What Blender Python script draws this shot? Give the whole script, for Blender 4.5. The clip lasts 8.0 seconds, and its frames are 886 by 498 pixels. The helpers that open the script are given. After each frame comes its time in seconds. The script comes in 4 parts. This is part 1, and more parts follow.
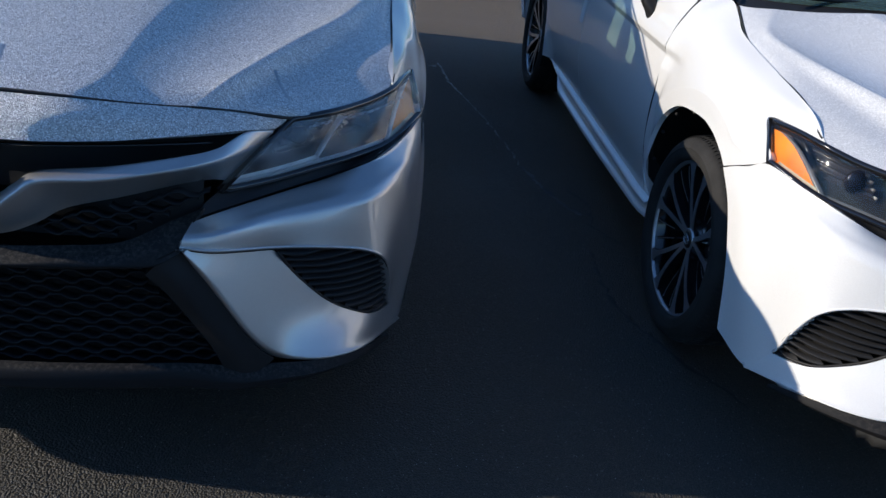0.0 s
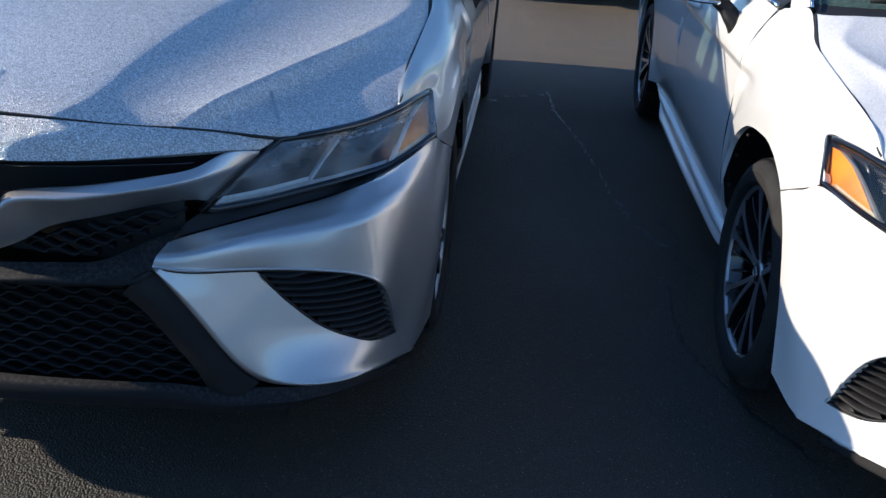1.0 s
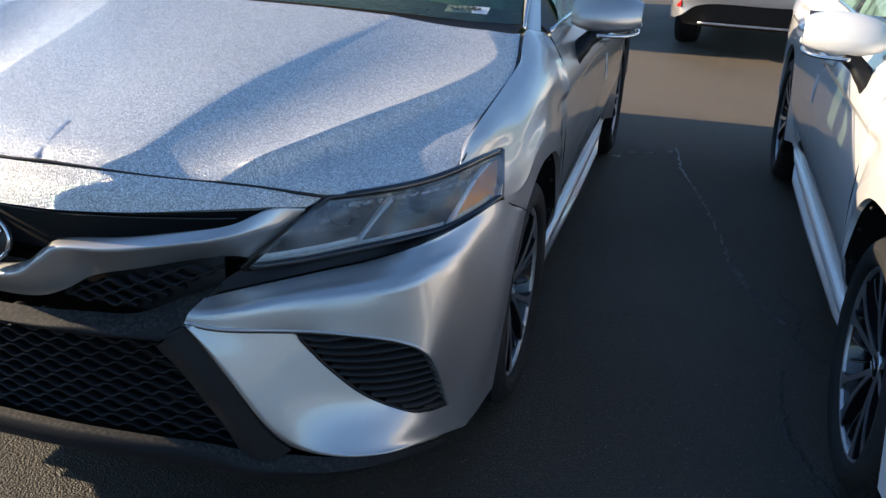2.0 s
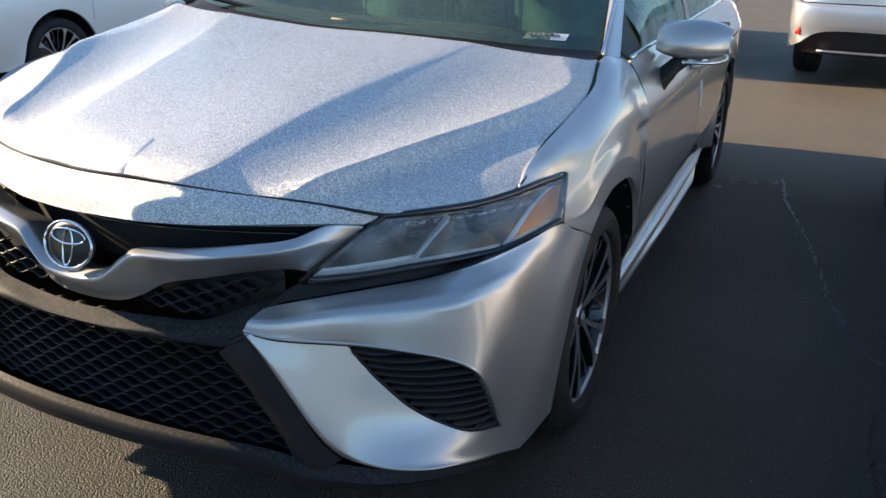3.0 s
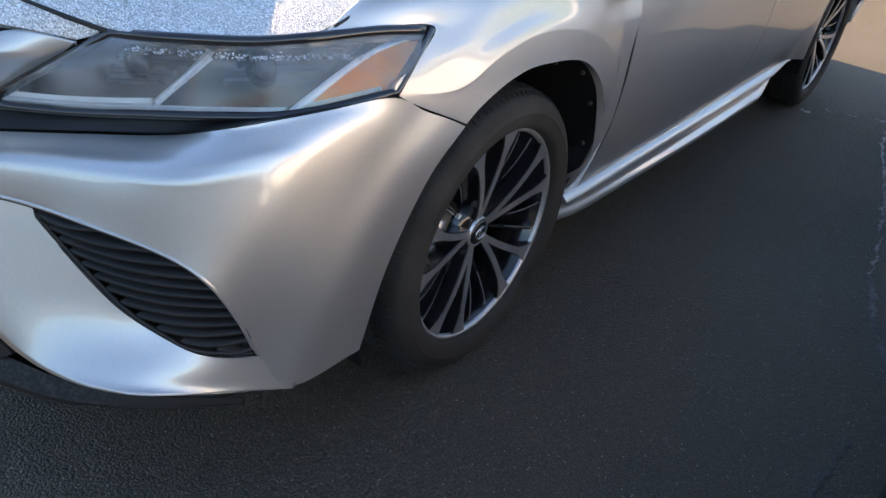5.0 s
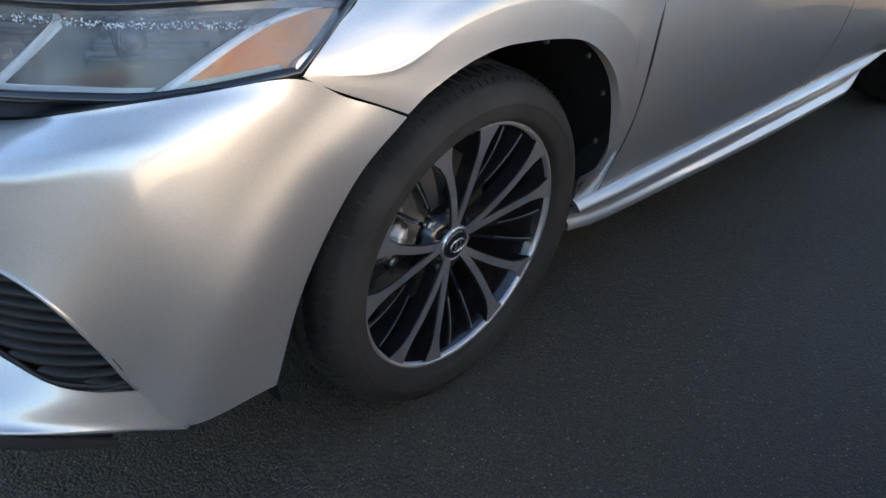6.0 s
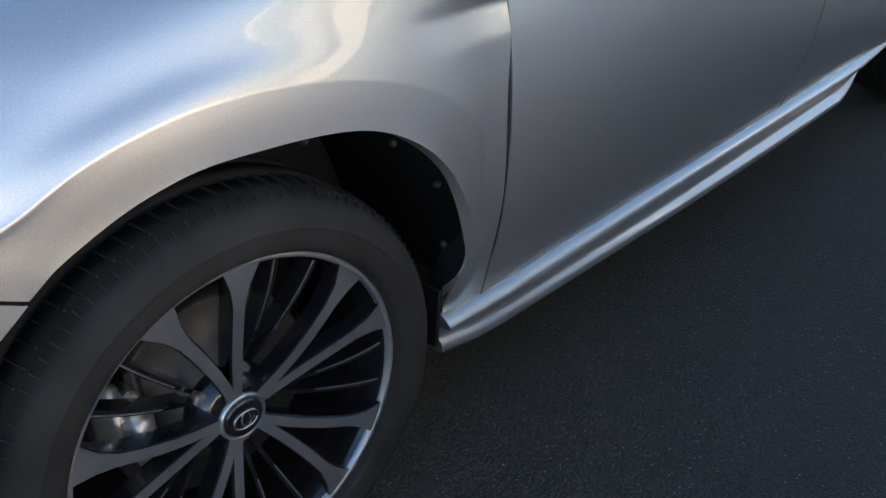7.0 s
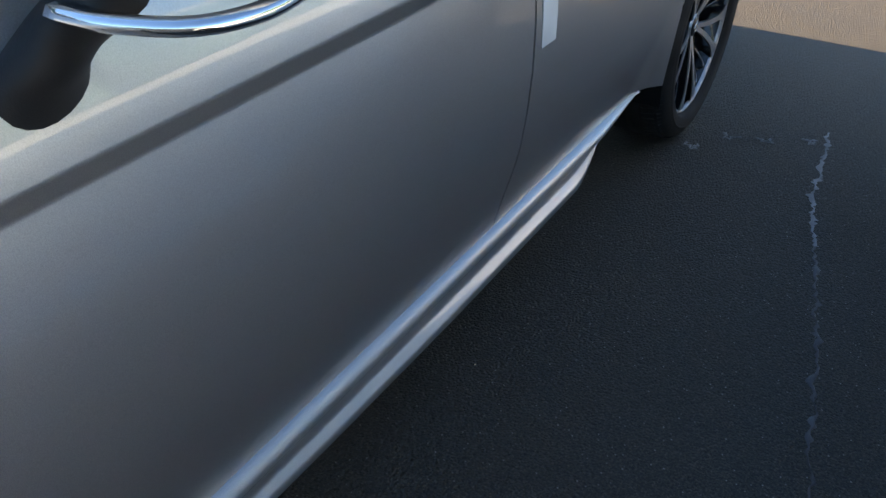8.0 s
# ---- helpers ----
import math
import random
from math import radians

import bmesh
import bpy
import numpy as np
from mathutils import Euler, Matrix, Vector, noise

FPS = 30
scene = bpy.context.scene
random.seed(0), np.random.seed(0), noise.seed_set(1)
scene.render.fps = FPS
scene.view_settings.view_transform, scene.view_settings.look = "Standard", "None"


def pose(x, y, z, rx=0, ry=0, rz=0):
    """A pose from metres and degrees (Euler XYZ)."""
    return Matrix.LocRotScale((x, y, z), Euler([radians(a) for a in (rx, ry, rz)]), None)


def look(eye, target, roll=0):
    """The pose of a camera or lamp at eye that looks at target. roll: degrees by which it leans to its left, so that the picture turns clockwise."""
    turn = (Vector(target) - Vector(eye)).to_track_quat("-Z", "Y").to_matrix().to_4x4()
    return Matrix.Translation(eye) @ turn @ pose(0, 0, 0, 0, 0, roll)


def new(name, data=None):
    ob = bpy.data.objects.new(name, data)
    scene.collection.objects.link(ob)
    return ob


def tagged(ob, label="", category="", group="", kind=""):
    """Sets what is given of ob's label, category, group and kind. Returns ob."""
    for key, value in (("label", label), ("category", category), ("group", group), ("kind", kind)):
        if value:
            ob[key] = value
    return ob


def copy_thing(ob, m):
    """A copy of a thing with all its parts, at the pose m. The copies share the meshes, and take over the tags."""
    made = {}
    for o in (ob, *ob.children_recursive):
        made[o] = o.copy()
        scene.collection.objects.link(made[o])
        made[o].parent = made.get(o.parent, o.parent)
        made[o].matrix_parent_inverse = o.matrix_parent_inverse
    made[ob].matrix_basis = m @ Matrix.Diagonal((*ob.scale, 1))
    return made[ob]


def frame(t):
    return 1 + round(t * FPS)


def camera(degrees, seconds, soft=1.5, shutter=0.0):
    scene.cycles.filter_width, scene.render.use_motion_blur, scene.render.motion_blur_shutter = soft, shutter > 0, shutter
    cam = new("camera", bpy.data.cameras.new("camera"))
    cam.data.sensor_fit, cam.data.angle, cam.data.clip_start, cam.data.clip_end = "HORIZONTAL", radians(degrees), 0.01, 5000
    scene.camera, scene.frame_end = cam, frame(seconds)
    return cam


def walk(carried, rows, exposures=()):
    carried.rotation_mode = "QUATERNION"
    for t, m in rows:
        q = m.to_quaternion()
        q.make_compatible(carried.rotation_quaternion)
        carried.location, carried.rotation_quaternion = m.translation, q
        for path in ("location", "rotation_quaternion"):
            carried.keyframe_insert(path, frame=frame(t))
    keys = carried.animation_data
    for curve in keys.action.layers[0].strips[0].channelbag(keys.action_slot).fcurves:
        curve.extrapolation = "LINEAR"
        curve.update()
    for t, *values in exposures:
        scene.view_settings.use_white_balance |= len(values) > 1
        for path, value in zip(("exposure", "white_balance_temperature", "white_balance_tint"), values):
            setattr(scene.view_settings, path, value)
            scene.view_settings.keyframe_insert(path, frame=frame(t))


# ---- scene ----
cam = camera(55.9, 8.0)
PATH = [
    (0, (0.72, -1.501, 1.415), (0.968, 0.268, 0.516), 8.1),
    (0.5, (0.937, -1.449, 1.398), (0.984, 0.34, 0.504), 5.3),
    (1, (1.09, -1.416, 1.386), (0.949, 0.384, 0.526), 3.6),
    (1.5, (1.175, -1.285, 1.369), (0.906, 0.517, 0.545), 4.9),
    (2, (1.263, -1.248, 1.386), (0.768, 0.529, 0.612), 2.2),
    (2.2, (1.305, -1.249, 1.386), (0.716, 0.512, 0.644), 0.7),
    (3.3, (1.408, -1.217, 1.381), (0.589, 0.463, 0.669), 1.5),
    (3.5, (1.418, -1.179, 1.374), (0.55, 0.475, 0.66), 1.9),
    (4, (1.429, -0.939, 1.301), (0.52, 0.634, 0.465), 5.1),
    (4.5, (1.596, -0.683, 1.268), (0.732, 0.843, 0.306), 8.5),
    (4.7, (1.654, -0.589, 1.256), (0.767, 0.908, 0.271), 8.9),
    (5.8, (1.676, -0.167, 1.159), (0.651, 1.175, 0.088), 8.2),
    (6, (1.695, -0.087, 1.148), (0.61, 1.215, 0.086), 7.4),
    (6.5, (1.735, 0.199, 1.137), (0.542, 1.426, 0.102), 4.8),
    (7, (1.653, 0.532, 1.116), (0.456, 1.746, 0.07), -0.7),
    (7.5, (1.543, 0.895, 1.15), (0.517, 2.153, -0.019), -0.4),
    (8, (1.469, 1.363, 1.166), (0.625, 2.776, 0.03), 1.3),
]
EXPOSURES = [(0.0, 0.82, 6400, 10), (0.5, 1.06, 6500, 10), (1.0, 1.20, 6600, 10), (1.5, 1.28, 7400, 10), (2.0, 1.62, 8000, 11), (3.5, 1.82, 9000, 11), (4.0, 1.54, 8500, 10), (4.5, 2.26, 9500, 17), (6.0, 2.85, 10400, 15), (6.5, 2.84, 9900, 14), (7.0, 2.56, 9300, 12), (7.5, 2.48, 8800, 10), (8.0, 2.32, 8500, 10)]
walk(cam, [(t, look(eye, target, roll)) for t, eye, target, roll in PATH], EXPOSURES)

# ---- world and light ----
world = bpy.data.worlds.new("world")
scene.world = world
world.use_nodes = True
wn = world.node_tree.nodes
sky = wn.new("ShaderNodeTexSky")
sky.sky_type = "NISHITA"
sky.sun_disc = False
sky.sun_elevation = radians(19.8)
sky.sun_rotation = radians(268.6)
sky.dust_density = 0.05
sky.ozone_density = 6.5
wn["Background"].inputs[1].default_value = 0.10
world.node_tree.links.new(sky.outputs[0], wn["Background"].inputs[0])
sun_data = bpy.data.lights.new("sun", "SUN")
sun_data.energy = 2.75
sun_data.angle = radians(0.5)
sun_data.color = (1.0, 0.89, 0.74)
sun = new("sun", sun_data)
sun.matrix_world = look((-20, 1.5, 7.2), (0, 2, 0))


# ---- materials ----
def material(name):
    m = bpy.data.materials.new(name)
    m.use_nodes = True
    nt = m.node_tree
    return m, nt, nt.nodes["Principled BSDF"]


def noise_tex(nt, scale, detail=4.0, rough=0.6):
    tc = nt.nodes.new("ShaderNodeTexCoord")
    n = nt.nodes.new("ShaderNodeTexNoise")
    n.inputs["Scale"].default_value = scale
    n.inputs["Detail"].default_value = detail
    n.inputs["Roughness"].default_value = rough
    nt.links.new(tc.outputs["Object"], n.inputs["Vector"])
    return n


def ramp(nt, src, stops):
    r = nt.nodes.new("ShaderNodeValToRGB")
    while len(r.color_ramp.elements) < len(stops):
        r.color_ramp.elements.new(0.5)
    for e, (p, c) in zip(r.color_ramp.elements, stops):
        e.position = p
        e.color = (*c, 1) if len(c) == 3 else c
    nt.links.new(src, r.inputs[0])
    return r


def bump(nt, src, target, strength, distance, chain=None):
    b = nt.nodes.new("ShaderNodeBump")
    b.inputs["Strength"].default_value = strength
    b.inputs["Distance"].default_value = distance
    nt.links.new(src, b.inputs["Height"])
    if chain is not None:
        nt.links.new(chain.outputs[0], b.inputs["Normal"])
    nt.links.new(b.outputs[0], target)
    return b


def simple(name, color, rough, metal=0.0, coat=0.0, grain=0.0, grain_scale=300.0, vary=0.12, coat_rough=0.03, spec=0.5):
    m, nt, p = material(name)
    p.inputs["Specular IOR Level"].default_value = spec
    p.inputs["Metallic"].default_value = metal
    p.inputs["Roughness"].default_value = rough
    p.inputs["Coat Weight"].default_value = coat
    p.inputs["Coat Roughness"].default_value = coat_rough
    n = noise_tex(nt, 9.0)
    lo = [c * (1 - vary) for c in color]
    hi = [min(1, c * (1 + vary)) for c in color]
    r = ramp(nt, n.outputs["Fac"], [(0.35, lo), (0.65, hi)])
    nt.links.new(r.outputs[0], p.inputs["Base Color"])
    if grain:
        g = noise_tex(nt, grain_scale, 2.0)
        bump(nt, g.outputs["Fac"], p.inputs["Normal"], grain, 0.002)
    return m


def car_paint(name, color, metal, rough, dew=0.0, sparkle=1.0):
    """Clear-coated paint with fine flake; dew adds a skin of droplets, their sparkle put into the colour."""
    m, nt, p = material(name)
    p.inputs["Metallic"].default_value = metal
    p.inputs["Roughness"].default_value = rough
    p.inputs["Coat Weight"].default_value = 1.0
    p.inputs["Coat IOR"].default_value = 1.6
    p.inputs["Coat Roughness"].default_value = 0.02 if not dew else 0.16
    flake = noise_tex(nt, 900.0, 1.0)
    lo = [c * 0.88 for c in color]
    hi = [min(1.0, c * 1.1) for c in color]
    r = ramp(nt, flake.outputs["Fac"], [(0.3, lo), (0.7, hi)])
    nt.links.new(r.outputs[0], p.inputs["Base Color"])
    if dew:
        p.inputs["Roughness"].default_value = 0.5
        tc = nt.nodes.new("ShaderNodeTexCoord")
        v = nt.nodes.new("ShaderNodeTexVoronoi")
        v.inputs["Scale"].default_value = 430.0
        nt.links.new(tc.outputs["Object"], v.inputs["Vector"])
        drops = ramp(nt, v.outputs["Distance"], [(0.0, (1, 1, 1)), (0.42, (0.6, 0.6, 0.6)), (0.6, (0, 0, 0))])
        patch = noise_tex(nt, 60.0, 3.0)
        mx = nt.nodes.new("ShaderNodeMath")
        mx.operation = "MULTIPLY"
        nt.links.new(drops.outputs[0], mx.inputs[0])
        nt.links.new(patch.outputs["Fac"], mx.inputs[1])
        # light and dark cells in the base colour stand in for drop sparkle
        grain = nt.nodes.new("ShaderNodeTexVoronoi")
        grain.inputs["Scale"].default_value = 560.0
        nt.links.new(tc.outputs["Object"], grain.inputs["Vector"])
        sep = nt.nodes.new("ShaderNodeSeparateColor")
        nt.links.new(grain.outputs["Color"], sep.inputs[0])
        sparkle_tones = ramp(nt, sep.outputs[0], [(0.0, [c * (1 - 0.6 * sparkle) for c in color]), (0.75, color), (1.0, [min(1.0, c * (1 + 1.4 * sparkle)) for c in color])])
        nt.links.new(sparkle_tones.outputs[0], p.inputs["Base Color"])
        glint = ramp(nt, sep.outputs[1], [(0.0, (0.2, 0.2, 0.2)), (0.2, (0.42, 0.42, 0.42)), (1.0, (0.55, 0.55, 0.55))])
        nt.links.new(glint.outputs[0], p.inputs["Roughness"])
        b = bump(nt, mx.outputs[0], p.inputs["Normal"], dew, 0.0045)
        nt.links.new(b.outputs[0], p.inputs["Coat Normal"])
    return m


SILVER = car_paint("silver_paint", (0.51, 0.508, 0.505), 0.80, 0.40)
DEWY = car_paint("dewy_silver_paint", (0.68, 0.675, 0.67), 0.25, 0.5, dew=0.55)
WHITE = car_paint("white_paint", (0.78, 0.78, 0.77), 0.0, 0.35)
WHITE_DEWY = car_paint("dewy_white_paint", (0.74, 0.74, 0.74), 0.0, 0.5, dew=0.2, sparkle=0.35)
LIGHT_SILVER = car_paint("light_silver_paint", (0.62, 0.63, 0.65), 0.6, 0.32)
BLACK = simple("black_plastic", (0.016, 0.016, 0.017), 0.5, grain=0.25, grain_scale=700, spec=0.3)
MESH = simple("black_mesh_plastic", (0.007, 0.007, 0.008), 0.45, spec=0.25)
GLOSS = simple("gloss_black", (0.012, 0.012, 0.014), 0.12, coat=0.5)
VOID = simple("dark_cavity", (0.017, 0.017, 0.017), 0.8)
LINER = simple("felt_liner", (0.013, 0.013, 0.013), 0.95, spec=0.1)
RUBBER = simple("tyre_rubber", (0.026, 0.0255, 0.025), 0.75, grain=0.3, grain_scale=260, vary=0.25, spec=0.25)
ALU = simple("machined_aluminium", (0.60, 0.61, 0.63), 0.33, metal=0.9, grain=0.05, grain_scale=900)
LIP = simple("satin_lip_aluminium", (0.5, 0.51, 0.53), 0.45, metal=0.85)
STEEL = simple("brake_steel", (0.46, 0.455, 0.45), 0.45, metal=0.9, vary=0.25)
CHROME = simple("chrome", (0.75, 0.75, 0.76), 0.08, metal=1.0, vary=0.03)
AMBER = simple("amber_plastic", (1.0, 0.25, 0.010), 0.35, spec=0.3, coat=0.0, grain=0.4, grain_scale=220, vary=0.2)
RED = simple("red_reflector", (0.55, 0.02, 0.02), 0.2, coat=0.6, vary=0.2)
PAPER = simple("white_paper", (0.75, 0.75, 0.74), 0.7, vary=0.03)
INK = simple("dark_ink", (0.05, 0.05, 0.06), 0.7)
CABIN = simple("cabin_film", (0.06, 0.17, 0.15), 0.6, vary=0.35)
LAMPGREY = simple("lamp_bezel", (0.07, 0.07, 0.075), 0.25, metal=0.5, vary=0.3)
BEAD = simple("dew_bead", (0.5, 0.55, 0.62), 0.08, coat=1.0, vary=0.05)
GUIDE = simple("clear_light_guide", (0.16, 0.165, 0.175), 0.18, coat=0.8, vary=0.2)
FROST = simple("frosted_light_guide", (0.86, 0.88, 0.9), 0.35, coat=0.5, vary=0.06)


def clear_cover(name, tint, gloss_rough, haze=0.0, mist=(0.75, 0.77, 0.8), fine=14.0):
    """A thin clear sheet: lets light straight through, with a gloss on top and a little haze of dew."""
    m = bpy.data.materials.new(name)
    m.use_nodes = True
    nt = m.node_tree
    out = nt.nodes["Material Output"]
    nt.nodes.remove(nt.nodes["Principled BSDF"])
    tr = nt.nodes.new("ShaderNodeBsdfTransparent")
    tr.inputs[0].default_value = (*tint, 1)
    gl = nt.nodes.new("ShaderNodeBsdfGlossy")
    gl.inputs["Roughness"].default_value = gloss_rough
    fr = nt.nodes.new("ShaderNodeFresnel")
    fr.inputs[0].default_value = 1.5
    a = nt.nodes.new("ShaderNodeMixShader")
    nt.links.new(fr.outputs[0], a.inputs[0])
    nt.links.new(tr.outputs[0], a.inputs[1])
    nt.links.new(gl.outputs[0], a.inputs[2])
    last = a
    if haze:
        df = nt.nodes.new("ShaderNodeBsdfDiffuse")
        df.inputs[0].default_value = (*mist, 1)
        n = noise_tex(nt, fine, 6.0, 0.7)
        r = ramp(nt, n.outputs["Fac"], [(0.30, (haze * .06, haze * .06, haze * .06)), (0.75, (haze, haze, haze))])
        b = nt.nodes.new("ShaderNodeMixShader")
        nt.links.new(r.outputs[0], b.inputs[0])
        nt.links.new(a.outputs[0], b.inputs[1])
        nt.links.new(df.outputs[0], b.inputs[2])
        last = b
    nt.links.new(last.outputs[0], out.inputs[0])
    return m


LENS = clear_cover("lamp_lens", (0.92, 0.94, 0.96), 0.05, haze=0.32, fine=11.0)
LENS_CLEAN = clear_cover("clean_lamp_lens", (0.9, 0.92, 0.94), 0.03)
GLASS = clear_cover("green_tinted_glass", (0.45, 0.62, 0.55), 0.04, haze=0.26, mist=(0.30, 0.52, 0.45), fine=90.0)
SIDE_GLASS = clear_cover("dark_green_glass", (0.20, 0.32, 0.27), 0.04, haze=0.75, mist=(0.34, 0.56, 0.48), fine=7.0)


def asphalt_material():
    m, nt, p = material("asphalt")
    big = noise_tex(nt, 0.9, 6.0)
    stones = noise_tex(nt, 230.0, 3.0, 0.7)
    tc = nt.nodes.new("ShaderNodeTexCoord")
    vor = nt.nodes.new("ShaderNodeTexVoronoi")
    vor.inputs["Scale"].default_value = 175.0
    nt.links.new(tc.outputs["Object"], vor.inputs["Vector"])
    base = ramp(nt, stones.outputs["Fac"], [(0.34, (0.022, 0.022, 0.021)), (0.52, (0.043, 0.041, 0.036)), (0.70, (0.115, 0.103, 0.082))])
    tone = ramp(nt, big.outputs["Fac"], [(0.3, (0.75, 0.75, 0.75)), (0.7, (1.15, 1.13, 1.1))])
    mul = nt.nodes.new("ShaderNodeMixRGB")
    mul.blend_type = "MULTIPLY"
    mul.inputs[0].default_value = 1.0
    nt.links.new(base.outputs[0], mul.inputs[1])
    nt.links.new(tone.outputs[0], mul.inputs[2])
    sep = nt.nodes.new("ShaderNodeSeparateColor")
    nt.links.new(vor.outputs["Color"], sep.inputs[0])
    pale = ramp(nt, sep.outputs[0], [(0.955, (0, 0, 0)), (0.97, (1, 1, 1))])
    core = ramp(nt, vor.outputs["Distance"], [(0.2, (1, 1, 1)), (0.35, (0, 0, 0))])
    both = nt.nodes.new("ShaderNodeMath")
    both.operation = "MULTIPLY"
    nt.links.new(pale.outputs[0], both.inputs[0])
    nt.links.new(core.outputs[0], both.inputs[1])
    chip = nt.nodes.new("ShaderNodeMixRGB")
    chip.inputs[2].default_value = (0.30, 0.285, 0.25, 1)
    nt.links.new(both.outputs[0], chip.inputs[0])
    cells = ramp(nt, sep.outputs[1], [(0.0, (0.78, 0.78, 0.78)), (0.6, (1.0, 0.98, 0.94)), (1.0, (1.35, 1.3, 1.2))])
    pebble = nt.nodes.new("ShaderNodeMixRGB")
    pebble.blend_type = "MULTIPLY"
    pebble.inputs[0].default_value = 1.0
    nt.links.new(mul.outputs[0], pebble.inputs[1])
    nt.links.new(cells.outputs[0], pebble.inputs[2])
    nt.links.new(pebble.outputs[0], chip.inputs[1])
    # sandy tone past the rear shadow edge, painted to brighten the sunlit lane
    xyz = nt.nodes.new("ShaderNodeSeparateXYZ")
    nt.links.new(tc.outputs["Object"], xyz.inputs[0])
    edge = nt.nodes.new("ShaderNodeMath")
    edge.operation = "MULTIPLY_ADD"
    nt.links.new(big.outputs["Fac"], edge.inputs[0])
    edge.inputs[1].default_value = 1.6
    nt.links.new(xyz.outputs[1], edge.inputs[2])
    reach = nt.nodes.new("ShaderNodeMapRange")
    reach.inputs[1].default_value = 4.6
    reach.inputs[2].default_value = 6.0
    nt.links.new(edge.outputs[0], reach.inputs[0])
    sunlit_sand = nt.nodes.new("ShaderNodeMixRGB")
    sunlit_sand.inputs[2].default_value = (0.25, 0.20, 0.145, 1)
    lane_lift = nt.nodes.new("ShaderNodeMath")
    lane_lift.operation = "MULTIPLY"
    lane_lift.inputs[1].default_value = 0.55
    nt.links.new(reach.outputs[0], lane_lift.inputs[0])
    nt.links.new(lane_lift.outputs[0], sunlit_sand.inputs[0])
    nt.links.new(chip.outputs[0], sunlit_sand.inputs[1])
    nt.links.new(sunlit_sand.outputs[0], p.inputs["Base Color"])
    rough = ramp(nt, big.outputs["Fac"], [(0.3, (0.55, 0.55, 0.55)), (0.7, (0.8, 0.8, 0.8))])
    nt.links.new(rough.outputs[0], p.inputs["Roughness"])
    b1 = nt.nodes.new("ShaderNodeBump")
    b1.invert = True
    b1.inputs["Strength"].default_value = 0.9
    b1.inputs["Distance"].default_value = 0.006
    nt.links.new(vor.outputs["Distance"], b1.inputs["Height"])
    bump(nt, stones.outputs["Fac"], p.inputs["Normal"], 0.4, 0.003, chain=b1)
    return m


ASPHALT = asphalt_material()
# warm tan of the added far wall, there to be reflected in the paint
WALL_TAN = simple("reflected_wall_tan", (0.27, 0.25, 0.22), 0.9, grain=0.3, grain_scale=60, vary=0.2)
SEALANT = simple("pale_crack_dust", (0.26, 0.265, 0.27), 0.9, grain=0.5, grain_scale=200, vary=0.35)
SHEEN = simple("worn_crack_filler", (0.058, 0.058, 0.06), 0.40, grain=0.5, grain_scale=160, vary=0.5)
FAINT = simple("thin_crack_dust", (0.075, 0.078, 0.085), 0.9, grain=0.5, grain_scale=200, vary=0.5)
DAMP = simple("dark_oil_stain", (0.016, 0.016, 0.017), 0.55, grain=0.6, grain_scale=150)


# ---- mesh tools ----
def mesh_object(name, verts, faces, mat, parent=None, label="", smooth=True):
    me = bpy.data.meshes.new(name)
    me.from_pydata([tuple(v) for v in verts], [], faces)
    me.materials.append(mat)
    if smooth:
        me.polygons.foreach_set("use_smooth", [True] * len(me.polygons))
    me.update()
    ob = new(name, me)
    if parent is not None:
        ob.parent = parent
    if label:
        ob["label"] = label
    return ob


def part(name, bm, mat, parent, label="", smooth=True):
    me = bpy.data.meshes.new(name)
    bmesh.ops.recalc_face_normals(bm, faces=bm.faces)
    bm.to_mesh(me)
    bm.free()
    me.materials.append(mat)
    if smooth:
        me.polygons.foreach_set("use_smooth", [True] * len(me.polygons))
    ob = new(name, me)
    ob.parent = parent
    if label:
        ob["label"] = label
    return ob


def crom(P, t):
    """Uniform Catmull-Rom through the rows of P at the parameters t."""
    P = np.asarray(P, float)
    n = len(P)
    t = np.clip(np.asarray(t, float), 0, n - 1)
    i = np.minimum(t.astype(int), n - 2)
    f = (t - i).reshape((-1,) + (1,) * (P.ndim - 1))
    first, last = 2 * P[0] - P[1], 2 * P[-1] - P[-2]
    Q = np.concatenate([first[None], P, last[None]])
    a, b, c, d = Q[i], Q[i + 1], Q[i + 2], Q[i + 3]
    return 0.5 * (2 * b + (c - a) * f + (2 * a - 5 * b + 4 * c - d) * f ** 2 + (3 * b - a - 3 * c + d) * f ** 3)


def lerp_rows(P, t):
    P = np.asarray(P, float)
    t = np.clip(np.asarray(t, float), 0, len(P) - 1)
    i = np.minimum(t.astype(int), len(P) - 2)
    f = (t - i).reshape((-1,) + (1,) * (P.ndim - 1))
    return P[i] * (1 - f) + P[i + 1] * f


def loft(cols, per=6, per_v=None, straight=0.0):
    """A grid through control columns that all have the same number of points. straight: how far it follows straight lines between the points of a column."""
    C = np.asarray(cols, float)
    per_v = per_v or per
    tu = np.linspace(0, C.shape[0] - 1, (C.shape[0] - 1) * per + 1)
    tv = np.linspace(0, C.shape[1] - 1, (C.shape[1] - 1) * per_v + 1)
    g = crom(C, tu)
    h = np.swapaxes(g, 0, 1)
    s = crom(h, tv) * (1 - straight) + lerp_rows(h, tv) * straight
    return np.swapaxes(s, 0, 1)


def eased(g, rounds, crease=(), hold=None):
    """Takes the ripple out of a grid and leaves its border and its crease lines where they are. hold: strength of the crease along its length."""
    g = np.array(g, float)
    kept = g.copy()
    w = np.ones(g.shape[0]) if hold is None else np.interp(np.linspace(0, 1, g.shape[0]), *hold)
